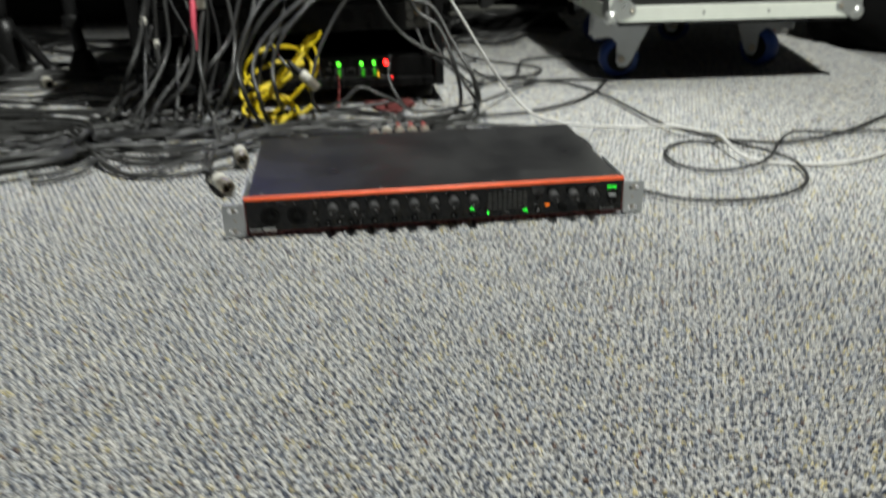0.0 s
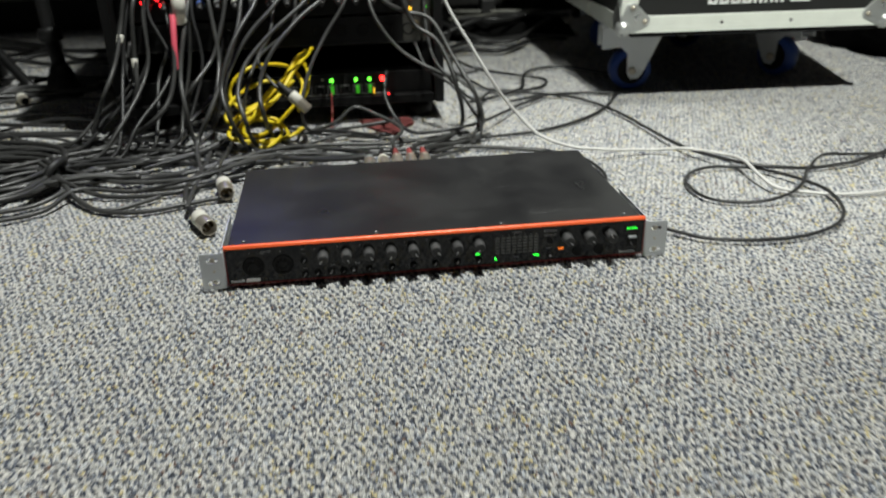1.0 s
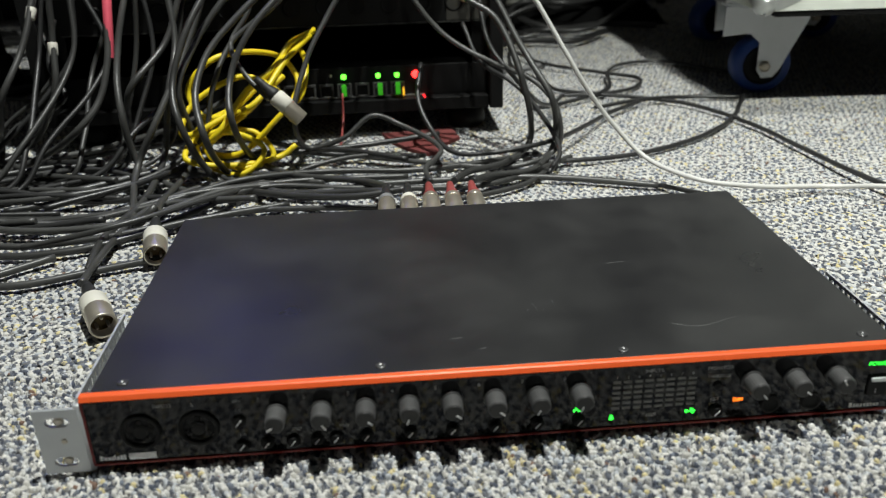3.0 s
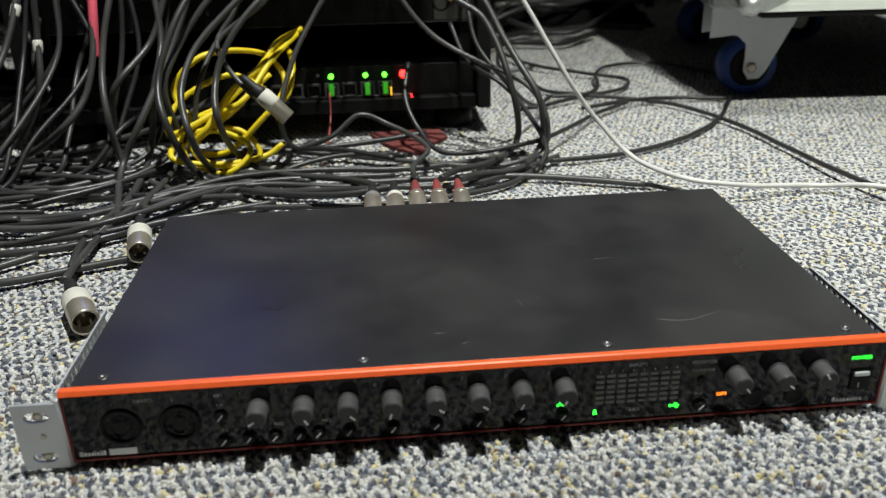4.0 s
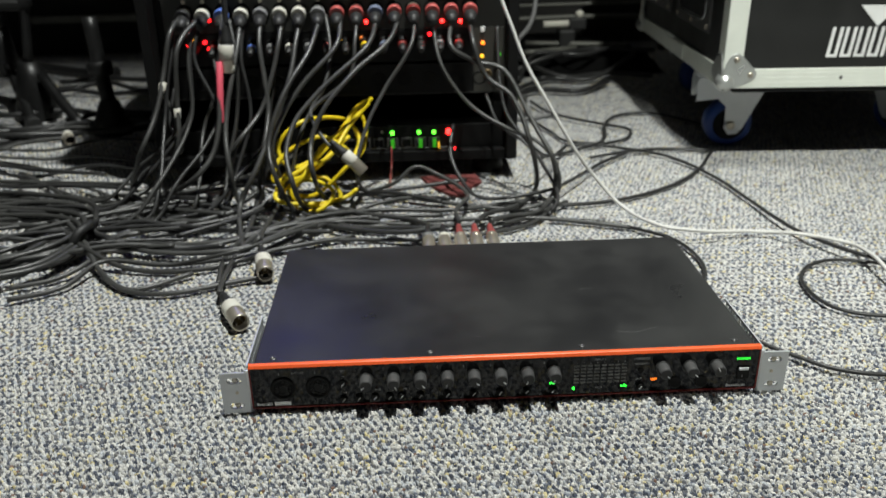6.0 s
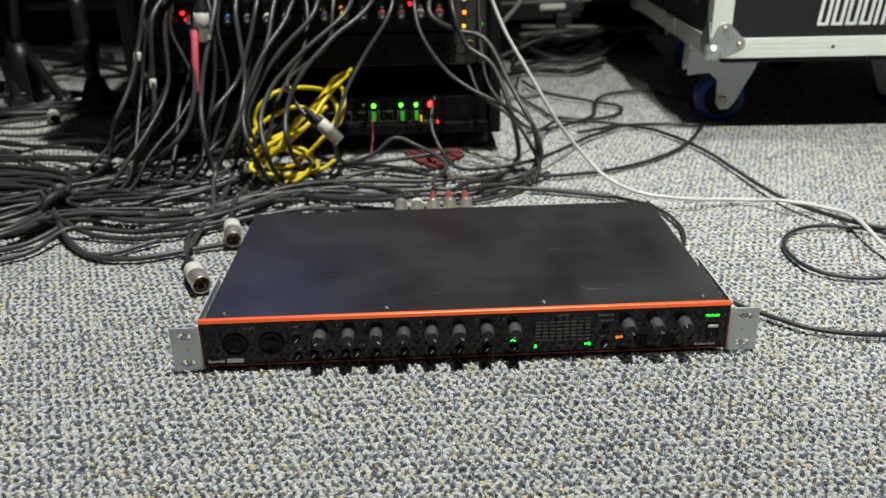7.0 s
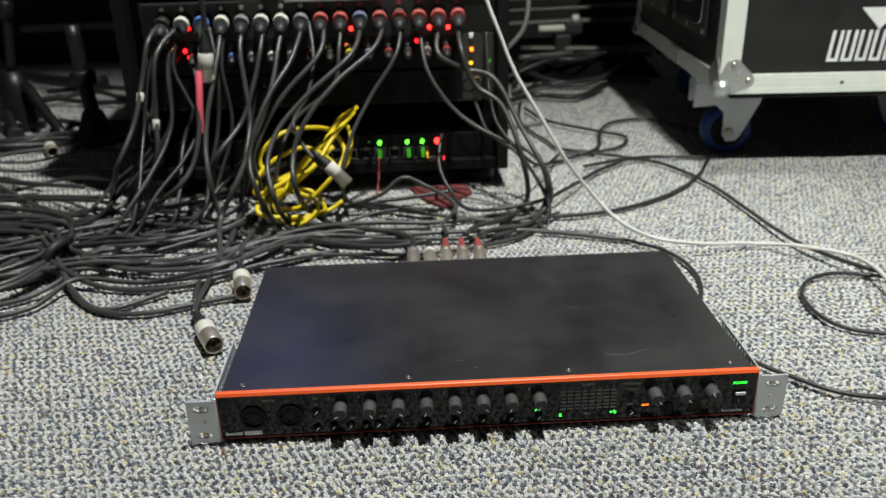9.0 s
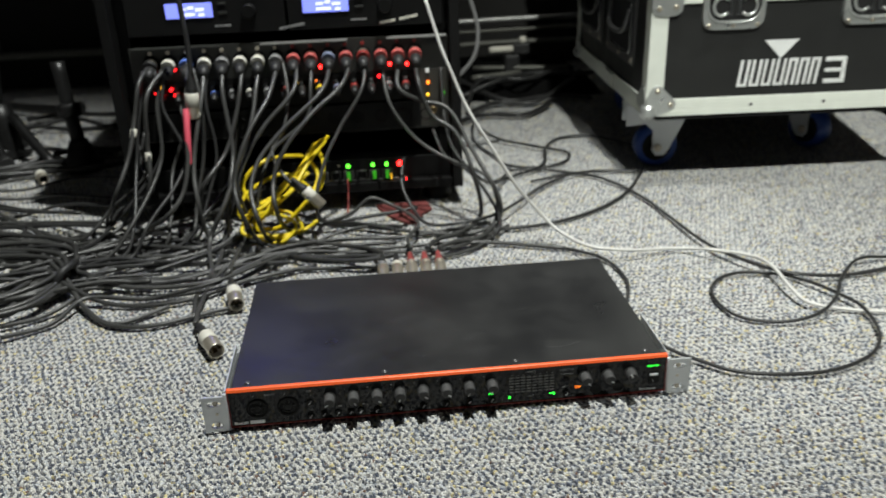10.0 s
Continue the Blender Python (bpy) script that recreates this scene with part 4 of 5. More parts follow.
Y4 = cable([(-0.137, 0.565, 0.127), (-0.162, 0.52, 0.109), (-0.183, 0.49, 0.089), (-0.221, 0.46, 0.063), (-0.258, 0.45, 0.051), (-0.252, 0.47, 0.074), (-0.195, 0.49, 0.099), (-0.157, 0.49, 0.074), (-0.153, 0.493, 0.05)], 0.0031, YELLOW_PVC)
Y5 = cable([(-0.250, 0.462, 0.036), (-0.212, 0.452, 0.052), (-0.180, 0.455, 0.032), (-0.200, 0.440, 0.012), (-0.240, 0.446, 0.020), (-0.246, 0.462, 0.052), (-0.205, 0.478, 0.072)], 0.0028, YELLOW_PVC)
Y6 = cable([(-0.158, 0.500, 0.096), (-0.205, 0.470, 0.060), (-0.236, 0.448, 0.034), (-0.206, 0.446, 0.016), (-0.172, 0.462, 0.022), (-0.190, 0.470, 0.046), (-0.228, 0.468, 0.050)], 0.0028, YELLOW_PVC)
E1 = cable([(-0.102, 0.575, 0.057), (-0.103, 0.57, 0.028), (-0.107, 0.516, 0.01)], 0.0012, RED_SLEEVE, "thin dark red wire hanging from the network switch")


# plugs in the back of the audio interface
for cab, at, ring, sleeve in ((C2, (-0.058, 0.312, 0.035), GREY_RING, None), (C1, (-0.0395, 0.311, 0.035), TAPE, None), (C4, (-0.021, 0.311, 0.035), NICKEL, RED_SLEEVE),
                              (C5, (-0.0025, 0.310, 0.035), NICKEL, RED_SLEEVE), (C6, (0.016, 0.309, 0.035), NICKEL, RED_SLEEVE)):
    plug(cab, at, (0, -1, -0.08), ring, slim=0.80, sleeve=sleeve)
plug(X1, (-0.279, 0.194, 0.0135), (0.44, -0.90, -0.03), BOOT, True, pins=True, size=1.02)
plug(D8, (-0.256, 0.306, 0.017), (0.22, -0.97, -0.06), BOOT, True, pins=True, size=1.0)
plug(HANG, (-0.176, 0.445, 0.104), (0.62, -0.12, -0.62), TAPE, True, size=0.88)


def wrap(parent, at, way, r, length, mat, name="tape", label=""):
    bm = bmesh.new()
    lathe(bm, [(r * 0.9, 0), (r, 0.001), (r, length - 0.001), (r * 0.9, length)], axis_matrix(at, way), 12)
    return part(name, bm, mat, parent, label)


# ---- equipment rack ----
def equipment_rack():
    rk = thing("equipment_rack", "black wheeled equipment rack full of audio units and cables", "equipment rack", (-0.172, 0.60, 0), 0.0)
    L, R, TOP, BOT, DEEP = -0.272, 0.256, 0.62, 0.030, 0.46
    for s, x in (("a", L), ("b", R)):
        bm = bmesh.new()
        x1 = x + (0.016 if x < 0 else -0.016)
        box(bm, min(x, x1), max(x, x1), -0.02, DEEP, BOT, TOP, 0.002)
        part("side_panel", bm, RACK, rk)
        bm = bmesh.new()
        xr = x1 + (0.001 if x < 0 else -0.001)
        x2 = xr + (0.016 if x < 0 else -0.016)
        box(bm, min(xr, x2), max(xr, x2), 0.012, 0.016, BOT + 0.016, TOP - 0.016)
        part("rack_rail", bm, RACK, rk)
    for z0, z1 in ((BOT, BOT + 0.015), (TOP - 0.015, TOP)):
        bm = bmesh.new()
        box(bm, L + 0.0165, R - 0.0165, -0.015, DEEP, z0, z1, 0.001)
        part("shelf", bm, RACK, rk)
    bm = bmesh.new()
    box(bm, L + 0.0165, R - 0.0165, DEEP - 0.01, DEEP, BOT + 0.016, TOP - 0.016)
    part("back_panel", bm, RACK, rk)
    for x in (L + 0.04, R - 0.04):
        for y in (0.03, DEEP - 0.05):
            bm = bmesh.new()
            lathe(bm, [(0.022, 0.0), (0.024, 0.004), (0.022, 0.030)], Matrix.Translation((x, y, 0.0)), 16)
            part("foot", bm, RACK, rk)
    return rk


equipment_rack()
RX = -0.172    # middle of the rack
RY = 0.60      # face of its units


def network_switch():
    u = thing("network_switch", "black rack network switch with lit green port lights", "network switch", (RX, RY, 0), group="rack units")
    bm = bmesh.new()
    box(bm, -0.220, 0.220, 0.002, 0.25, 0.0455, 0.080, 0.001)
    part("body", bm, RACK, u)
    bm = bmesh.new()
    box(bm, -0.238, 0.238, -0.001, 0.0015, 0.0455, 0.081, 0.0005)
    part("front_panel", bm, RACK, u)
    bm = bmesh.new()
    box(bm, -0.02, 0.165, -0.0022, -0.0012, 0.0458, 0.0470)
    part("trim_strip", bm, EDGE_STEEL, u)
    for i in range(8):
        x = -0.012 + i * 0.0208
        bm = bmesh.new()
        box(bm, x - 0.0082, x - 0.0062, -0.004, -0.0012, 0.047, 0.063)
        box(bm, x + 0.0062, x + 0.0082, -0.004, -0.0012, 0.047, 0.063)
        box(bm, x - 0.0062, x + 0.0062, -0.004, -0.0012, 0.0605, 0.063)
        box(bm, x - 0.0062, x + 0.0062, -0.004, -0.0012, 0.047, 0.0485)
        sock = part("port", bm, PORT_FRAME, u)
        bm = bmesh.new()
        box(bm, x - 0.0060, x + 0.0060, -0.0016, -0.0012, 0.0486, 0.0603)
        part("hole", bm, HOLE, sock)
    for x, mat, s in ((0.071, LED_GREEN_HOT, 0.0032), (0.111, LED_GREEN_HOT, 0.0030), (0.133, LED_GREEN_HOT, 0.0030), (0.155, LED_RED, 0.0046)):
        bm = bmesh.new()
        lathe(bm, [(s, 0.0), (s, 0.002), (s * 0.5, 0.0034)], axis_matrix((x, -0.001, 0.0705), (0, -1, 0)), 12)
        part("indicator_light", bm, mat, u)
    # plugs in the ports; the port lights' green on their latches is made as glow
    for x in (0.0712, 0.1128, 0.1336):
        bm = bmesh.new()
        box(bm, x - 0.0052, x + 0.0052, -0.012, -0.0018, 0.0490, 0.0600, 0.0012)
        pl = part("network_plug", bm, BOOT, u, "black network plug")
        bm = bmesh.new()
        box(bm, x - 0.0028, x + 0.0028, -0.0135, -0.0122, 0.0500, 0.0640, 0.0005)
        part("latch", bm, LED_GREEN_DIM, pl, "latch given a dim green glow for the port light on it")
    for x, z, mat in ((0.1400, 0.0520, LED_AMBER), (0.1640, 0.0420, LED_RED_DIM)):
        bm = bmesh.new()
        box(bm, x - 0.0008, x + 0.0008, -0.014, -0.0015, z - 0.004, z + 0.004, 0.0004)
        part("plug_light", bm, mat, u)
    bm = bmesh.new()
    lathe(bm, [(0.002, 0.0), (0.0015, 0.002)], axis_matrix((0.056, -0.001, 0.072), (0, -1, 0)), 8)
    part("screw", bm, NICKEL, u)
    return u


network_switch()


def blank_panel(z0, z1, label):
    u = thing("patch_panel", label, "patch panel", (RX, RY, 0), group="rack units")
    bm = bmesh.new()
    box(bm, -0.238, 0.238, 0.0, 0.003, z0, z1, 0.0006)
    part("front_panel", bm, RACK, u)
    for i in range(12):
        bm = bmesh.new()
        x = -0.20 + i * 0.0365
        lathe(bm, [(0.0105, 0.0), (0.0105, 0.001), (0.008, 0.0014), (0.0075, 0.0002)], axis_matrix((x, 0.0, (z0 + z1) / 2), (0, -1, 0)), 18)
        part("socket", bm, JACK, u)
    bm = bmesh.new()
    box(bm, -0.238, 0.238, -0.0015, 0.0, z0, z0 + 0.0012)
    part("lip", bm, RACK_GREY, u)


blank_panel(0.128, 0.172, "black patch panel with round sockets in the rack")


def stage_box():
    u = thing("stage_box", "dark steel stage box with a row of plugged microphone sockets", "stage box", (RX, RY, 0), group="rack units")
    bm = bmesh.new()
    box(bm, -0.238, 0.238, 0.004, 0.20, 0.178, 0.272, 0.001)
    part("body", bm, RACK, u)
    bm = bmesh.new()
    box(bm, -0.241, 0.241, -0.001, 0.003, 0.222, 0.274, 0.0008)
    part("front_panel", bm, RACK_GREY, u)
    bm = bmesh.new()
    box(bm, -0.241, 0.192, -0.001, 0.003, 0.176, 0.2215, 0.0008)
    part("lower_panel", bm, RACK, u)
    bm = bmesh.new()
    box(bm, 0.193, 0.241, -0.001, 0.003, 0.130, 0.2215, 0.0008)
    part("power_panel", bm, PANEL_GREY, u)
    for i, mat in enumerate((RED_PVC, RED_PVC, RACK_GREY, BLUE_PVC, GREY_RING, TAPE, GREY_RING, RING_RED, RACK_GREY, YELLOW_PVC, BLUE_GREY, RED_PVC, RACK_GREY, GREY_RING, RED_PVC)):
        x = -0.200 + i * 0.02647
        m = axis_matrix((x, -0.001, 0.205), (0, -0.97, -0.25))
        bm = bmesh.new()
        lathe(bm, [(0.0085, 0.0), (0.0085, 0.004), (0.0072, 0.005), (0.0072, 0.010)], m, 16)
        sk = part("lower_socket", bm, JACK, u)
        bm = bmesh.new()
        lathe(bm, [(0.0060, 0.010), (0.0064, 0.011), (0.0064, 0.016), (0.0058, 0.017)], m, 14)
        part("ring", bm, mat, sk)
        bm = bmesh.new()
        lathe(bm, [(0.0056, 0.017), (0.0048, 0.026), (0.0034, 0.034)], m, 12)
        part("boot", bm, BOOT, sk)
    for x0, x1 in ((-0.235, -0.105), (-0.045, 0.085), (0.145, 0.236)):
        bm = bmesh.new()
        box(bm, x0, x1, -0.012, -0.0012, 0.2715, 0.2735)
        part("bright_edge", bm, EDGE_STEEL if x0 > -0.1 else RACK_GREY, u)
    rings = (BOOT, TAPE, BLUE_PVC, TAPE, GREY_RING, TAPE, TAPE, GREY_RING, RING_RED, RING_RED, BLUE_GREY, RING_RED, RED_PVC, RING_RED, RING_RED, RING_RED)
    for i in range(16):
        x = -0.210 + i * 0.02647
        bm = bmesh.new()
        lathe(bm, [(0.0115, 0.0), (0.0115, 0.002), (0.0098, 0.003), (0.0098, 0.0005)], axis_matrix((x, -0.001, 0.250), (0, -1, 0)), 20)
        sk = part("socket", bm, JACK, u)
        bm = bmesh.new()
        m = axis_matrix((x, -0.002, 0.250), (0, -0.97, -0.22))
        lathe(bm, [(0.0088, 0.0), (0.0090, 0.007), (0.0092, 0.008)], m, 18)
        pl = part("plug", bm, RACK_GREY if i % 3 else NICKEL, sk)
        bm = bmesh.new()
        lathe(bm, [(0.0096, 0.008), (0.0102, 0.009), (0.0102, 0.0165), (0.0096, 0.0175)], m, 18)
        part("ring", bm, rings[i], pl)
        bm = bmesh.new()
        lathe(bm, [(0.0090, 0.0175), (0.0075, 0.028), (0.0045, 0.036)], axis_matrix(m @ Vector((0, 0, 0.0005)), (0, -0.9, -0.44)), 14)
        part("boot", bm, BOOT, pl)
        bm = bmesh.new()
        lathe(bm, [(0.0032, 0.0), (0.0028, 0.003)], axis_matrix((x, -0.001, 0.2655), (0, -1, 0)), 10)
        part("latch", bm, NICKEL if i < 8 else RED_PVC, sk)
    for x, z, mat in ((-0.209, 0.240, LED_RED_DIM), (-0.178, 0.240, LED_RED_DIM), (0.041, 0.233, LED_RED), (0.148, 0.232, LED_RED), (0.174, 0.231, LED_RED), (0.206, 0.200, LED_ORANGE),
                      (0.205, 0.181, LED_AMBER), (-0.201, 0.213, LED_AMBER), (-0.187, 0.210, LED_RED_DIM), (-0.210, 0.206, LED_RED_DIM), (-0.182, 0.201, LED_RED_DIM), (-0.174, 0.204, LED_RED_DIM),
                      (-0.124, 0.209, LED_BLUE), (-0.041, 0.206, LED_ORANGE_DIM), (0.007, 0.208, LED_AMBER), (0.033, 0.211, LED_ORANGE_DIM), (0.130, 0.214, LED_RED_DIM), (0.230, 0.183, LED_GREEN_DIM), (0.060, 0.206, LED_RED_DIM)):
        bm = bmesh.new()
        lathe(bm, [(0.0028, 0.0), (0.0028, 0.003), (0.0014, 0.0042)], axis_matrix((x, -0.001, z), (0, -1, 0)), 10)
        part("indicator_light", bm, mat, u)
    # plain white square drawn for a small white light on the power panel
    bm = bmesh.new()
    box(bm, 0.2025, 0.2085, -0.0035, -0.0012, 0.2150, 0.2225, 0.0008)
    part("button", bm, PRINT_WHITE, u, "small white square standing in for a white light")
    bm = bmesh.new()
    lathe(bm, [(0.0060, 0.0), (0.0060, 0.004), (0.0046, 0.005), (0.0042, 0.001)], axis_matrix((0.2130, -0.001, 0.1560), (0, -1, 0)), 16)
    part("power_socket", bm, BRASS, u, "dull brass socket")
    return u


stage_box()


def receiver(x0, x1, lcd0, dial, label):
    u = thing("wireless_receiver", label, "receiver", (RX, RY, 0), group="rack units")
    bm = bmesh.new()
    box(bm, x0, x1, -0.004, 0.20, 0.290, 0.355, 0.0015)
    part("body", bm, RACK, u)
    bm = bmesh.new()
    box(bm, lcd0, lcd0 + 0.068, -0.0058, -0.0038, 0.3145, 0.3355, 0.0005)
    lcd = part("display", bm, LCD, u, "lit blue display")
    for dx, dz, ww in ((0.020, 0.327, 0.010), (0.033, 0.329, 0.008), (0.044, 0.326, 0.012), (0.020, 0.3195, 0.022), (0.048, 0.3185, 0.008)):
        bm = bmesh.new()
        box(bm, lcd0 + dx, lcd0 + dx + ww, -0.0062, -0.0056, dz - 0.0018, dz + 0.0018)
        part("display_mark", bm, LCD_TEXT, lcd)
    bm = bmesh.new()
    lathe(bm, [(0.011, 0.0), (0.011, 0.010), (0.0095, 0.013)], axis_matrix((dial, -0.004, 0.321), (0, -1, 0)), 24)
    part("dial", bm, JACK, u)
    for z in (0.331, 0.318):
        bm = bmesh.new()
        box(bm, dial - 0.045, dial - 0.032, -0.006, -0.0038, z, z + 0.004, 0.001)
        part("button", bm, RACK_GREY, u)
    bm = bmesh.new()
    box(bm, dial - 0.052, dial - 0.028, -0.0045, -0.0038, 0.3005, 0.3025)
    part("maker_mark", bm, PRINT, u)
    return u


receiver(-0.236, -0.004, -0.177, -0.056, "black half-rack wireless receiver with a lit blue display")
receiver(0.000, 0.232, 0.023, 0.145, "black half-rack wireless receiver with a lit blue display")


# ---- road case on castors ----
def rounded_plate(bm, x0, x1, z0, z1, r, y0, y1):
    """A flat plate with round corners, facing -y."""
    for cx, cz in ((x0 + r, z0 + r), (x1 - r, z0 + r), (x1 - r, z1 - r), (x0 + r, z1 - r)):
        for a in range(12):
            for y, rr in ((y0, r - 0.0006), (y1, r)):
                bm.verts.new((cx + rr * math.cos(a * math.pi / 6), y, cz + rr * math.sin(a * math.pi / 6)))
    hull = bmesh.ops.convex_hull(bm, input=bm.verts)
    bmesh.ops.delete(bm, geom=[g for g in hull["geom_interior"] if isinstance(g, bmesh.types.BMVert)], context="VERTS")


def road_case():
    c = thing("road_case", "black laminated road case with aluminium edges on blue castors", "road case", (0.380, 0.578, 0), -3.0)
    W, DP, Z0, Z1 = 0.470, 0.560, 0.128, 0.62
    bm = bmesh.new()
    box(bm, 0.006, W - 0.006, 0.006, DP - 0.006, Z0 + 0.004, Z1 - 0.004, 0.001)
    part("body", bm, LAMINATE, c)

    def angle_rail(x0, x1, y0, y1, z0, z1):
        bm = bmesh.new()
        box(bm, x0, x1, y0, y1, z0, z1, 0.0008)
        return part("edge_rail", bm, ALU, c, "brushed aluminium edge rail")

    e = 0.028
    for z0, z1 in ((Z0, Z0 + e), (Z1 - e, Z1)):
        angle_rail(0.018, W - 0.018, 0.002, 0.0055, z0, z1)
        angle_rail(0.018, W - 0.018, DP - 0.0055, DP - 0.002, z0, z1)
        angle_rail(0.002, 0.0055, 0.018, DP - 0.018, z0, z1)
        angle_rail(W - 0.0055, W - 0.002, 0.018, DP - 0.018, z0, z1)
    for x0, x1 in ((0.002, 0.002 + e), (W - 0.002 - e, W - 0.002)):
        for y0, y1 in ((0.002, 0.0055), (DP - 0.0055, DP - 0.002)):
            angle_rail(x0, x1, y0, y1, Z0 + e + 0.001, Z1 - e - 0.001)
    for x0, x1 in ((0.002, 0.0055), (W - 0.0055, W - 0.002)):
        for y0, y1 in ((0.006, 0.030), (DP - 0.030, DP - 0.006)):
            angle_rail(x0, x1, y0, y1, Z0 + e + 0.001, Z1 - e - 0.001)
    # black strip added to draw the shadow gap beneath the front rail
    bm = bmesh.new()
    box(bm, 0.022, W - 0.022, 0.005, 0.020, Z0 - 0.007, Z0 - 0.0006, 0.001)
    part("base_strip", bm, JACK, c, "black strip standing in for the shadow gap under the edge")
    bm = bmesh.new()
    box(bm, -0.0016, 0.0019, 0.21, 0.34, Z0 + 0.002, Z0 + e - 0.002, 0.0008)
    part("joint_plate", bm, ALU, c)
    # grooves in the front rails
    for k in range(3):
        bm = bmesh.new()
        box(bm, 0.03, W - 0.03, 0.0016, 0.0021, Z0 + 0.007 + k * 0.007, Z0 + 0.0078 + k * 0.007)
        part("rail_ridge", bm, ALU, c)
    # ball corners: three rounded wings about a ball
    for x, sx in ((0.0, 1), (W, -1)):
        for y, sy in ((0.0, 1), (DP, -1)):
            for z, sz in ((Z0, 1), (Z1, -1)):
                bm = bmesh.new()
                bmesh.ops.create_uvsphere(bm, u_segments=16, v_segments=10, radius=0.014, matrix=Matrix.Translation((x + sx * 0.008, y + sy * 0.008, z + sz * 0.008)))
                for f in bm.faces:
                    f.smooth = True
                cor = part("ball_corner", bm, BALL, c, "pressed steel ball corner")
                for wing in range(3):
                    q = Vector((x + sx * 0.020, y + sy * 0.020, z + sz * 0.020))
                    q[wing] = (x, y, z)[wing] + (sx, sy, sz)[wing] * 0.004
                    nrm = Vector((0, 0, 0))
                    nrm[wing] = -(sx, sy, sz)[wing]
                    bm = bmesh.new()
                    lobes = [(q, 0.019)]
                    for other in range(3):
                        if other != wing:
                            q2 = q.copy()
                            q2[other] += (sx, sy, sz)[other] * 0.020
                            lobes.append((q2, 0.011))
                    for at, r in lobes:
                        for h, rr in ((0.0, r), (0.0028, r), (0.0036, r - 0.002)):
                            mm = axis_matrix(at + nrm * h, nrm)
                            for a in range(14):
                                bm.verts.new(mm @ Vector((rr * math.cos(a * math.pi / 7), rr * math.sin(a * math.pi / 7), 0)))
                    hull = bmesh.ops.convex_hull(bm, input=bm.verts)
                    bmesh.ops.delete(bm, geom=[g for g in hull["geom_interior"] if isinstance(g, bmesh.types.BMVert)], context="VERTS")
                    part("corner_plate", bm, BALL, cor)
                if y == 0.0:
                    for dx, dz in ((0.042, 0.020), (0.020, 0.042), (0.012, 0.012)):
                        bm = bmesh.new()
                        lathe(bm, [(0.0042, 0.0), (0.0042, 0.001), (0.002, 0.0026)], axis_matrix((x + sx * dx, -0.0008, z + sz * dz), (0, -1, 0)), 10)
                        part("rivet", bm, NICKEL, cor)
                else:
                    bm = bmesh.new()
                    lathe(bm, [(0.004, 0.0), (0.002, 0.002)], axis_matrix((x, y + sy * 0.03, z + sz * 0.035), (-sx, 0, 0)), 10)
                    part("rivet", bm, NICKEL, cor)
    for x in (0.175, 0.295):
        bm = bmesh.new()
        lathe(bm, [(0.003, 0.0), (0.0015, 0.0015)], axis_matrix((x, 0.002, Z0 + 0.014), (0, -1, 0)), 10)
        part("rivet", bm, SCREW, c)
    # recessed butterfly latches on the front
    for x in (0.131, 0.352):
        bm = bmesh.new()
        rounded_plate(bm, x - 0.049, x + 0.049, 0.262, 0.372, 0.018, -0.0005, 0.006)
        la = part("latch_plate", bm, BALL, c, "recessed steel butterfly latch")
        bm = bmesh.new()
        rounded_plate(bm, x - 0.041, x + 0.041, 0.277, 0.360, 0.010, -0.0012, -0.0004)
        part("recess", bm, HOLE, la)
        bm = bmesh.new()
        tube(bm, smooth_line([(x - 0.041, -0.001, 0.355), (x - 0.041, -0.001, 0.290), (x - 0.030, -0.001, 0.277), (x + 0.030, -0.001, 0.277), (x + 0.041, -0.001, 0.290), (x + 0.041, -0.001, 0.355)]), 0.0022)
        part("rim", bm, BALL, la)
        for s in (-1, 1):
            bm = bmesh.new()
            arc = [(x + s * (0.021 + 0.013 * math.cos(a)), -0.003, 0.298 + 0.014 * math.sin(a)) for a in (-2.4, -1.6, -0.8, 0.0, 0.8, 1.6, 2.4)]
            tube(bm, smooth_line(arc), 0.0026)
            part("wing", bm, BALL, la, "chromed butterfly wing")
            bm = bmesh.new()
            box(bm, x + s * 0.006 - 0.003, x + s * 0.006 + 0.003, -0.004, -0.0013, 0.284, 0.350, 0.001)
            part("cam_bar", bm, CHROME, la)
        for dx in (-0.048, 0, 0.048):
            bm = bmesh.new()
            lathe(bm, [(0.0040, 0.0), (0.002, 0.0022)], axis_matrix((x + dx * 0.8, -0.0005, 0.2690), (0, -1, 0)), 10)
            part("rivet", bm, NICKEL, la)
    # recessed handles on the side
    for y in (0.185, 0.420):
        bm = bmesh.new()
        box(bm, 0.001, 0.0058, y - 0.095, y + 0.095, 0.192, 0.312, 0.002)
        hp = part("handle_plate", bm, SCREW, c, "dark recessed handle plate")
        bm = bmesh.new()
        box(bm, 0.0003, 0.0012, y - 0.070, y + 0.070, 0.212, 0.295)
        part("recess", bm, HOLE, hp)
        bm = bmesh.new()
        tube(bm, smooth_line([(0.001, y - 0.070, 0.292), (0.001, y - 0.070, 0.216), (0.001, y - 0.064, 0.211), (0.001, y + 0.064, 0.211), (0.001, y + 0.070, 0.216), (0.001, y + 0.070, 0.292)]), 0.0022)
        part("rim", bm, CHROME, hp, "chromed rim")
        bm = bmesh.new()
        tube(bm, smooth_line([(0.002, y - 0.060, 0.282), (-0.006, y - 0.055, 0.250), (-0.006, y + 0.055, 0.250), (0.002, y + 0.060, 0.282)]), 0.0045)
        part("grip", bm, SCREW, hp)
        for dy in (-0.084, 0.0, 0.084):
            bm = bmesh.new()
            lathe(bm, [(0.0045, 0.0), (0.0022, 0.0024)], axis_matrix((0.001, y + dy, 0.201), (-1, 0, 0)), 10)
            part("rivet", bm, NICKEL, hp)
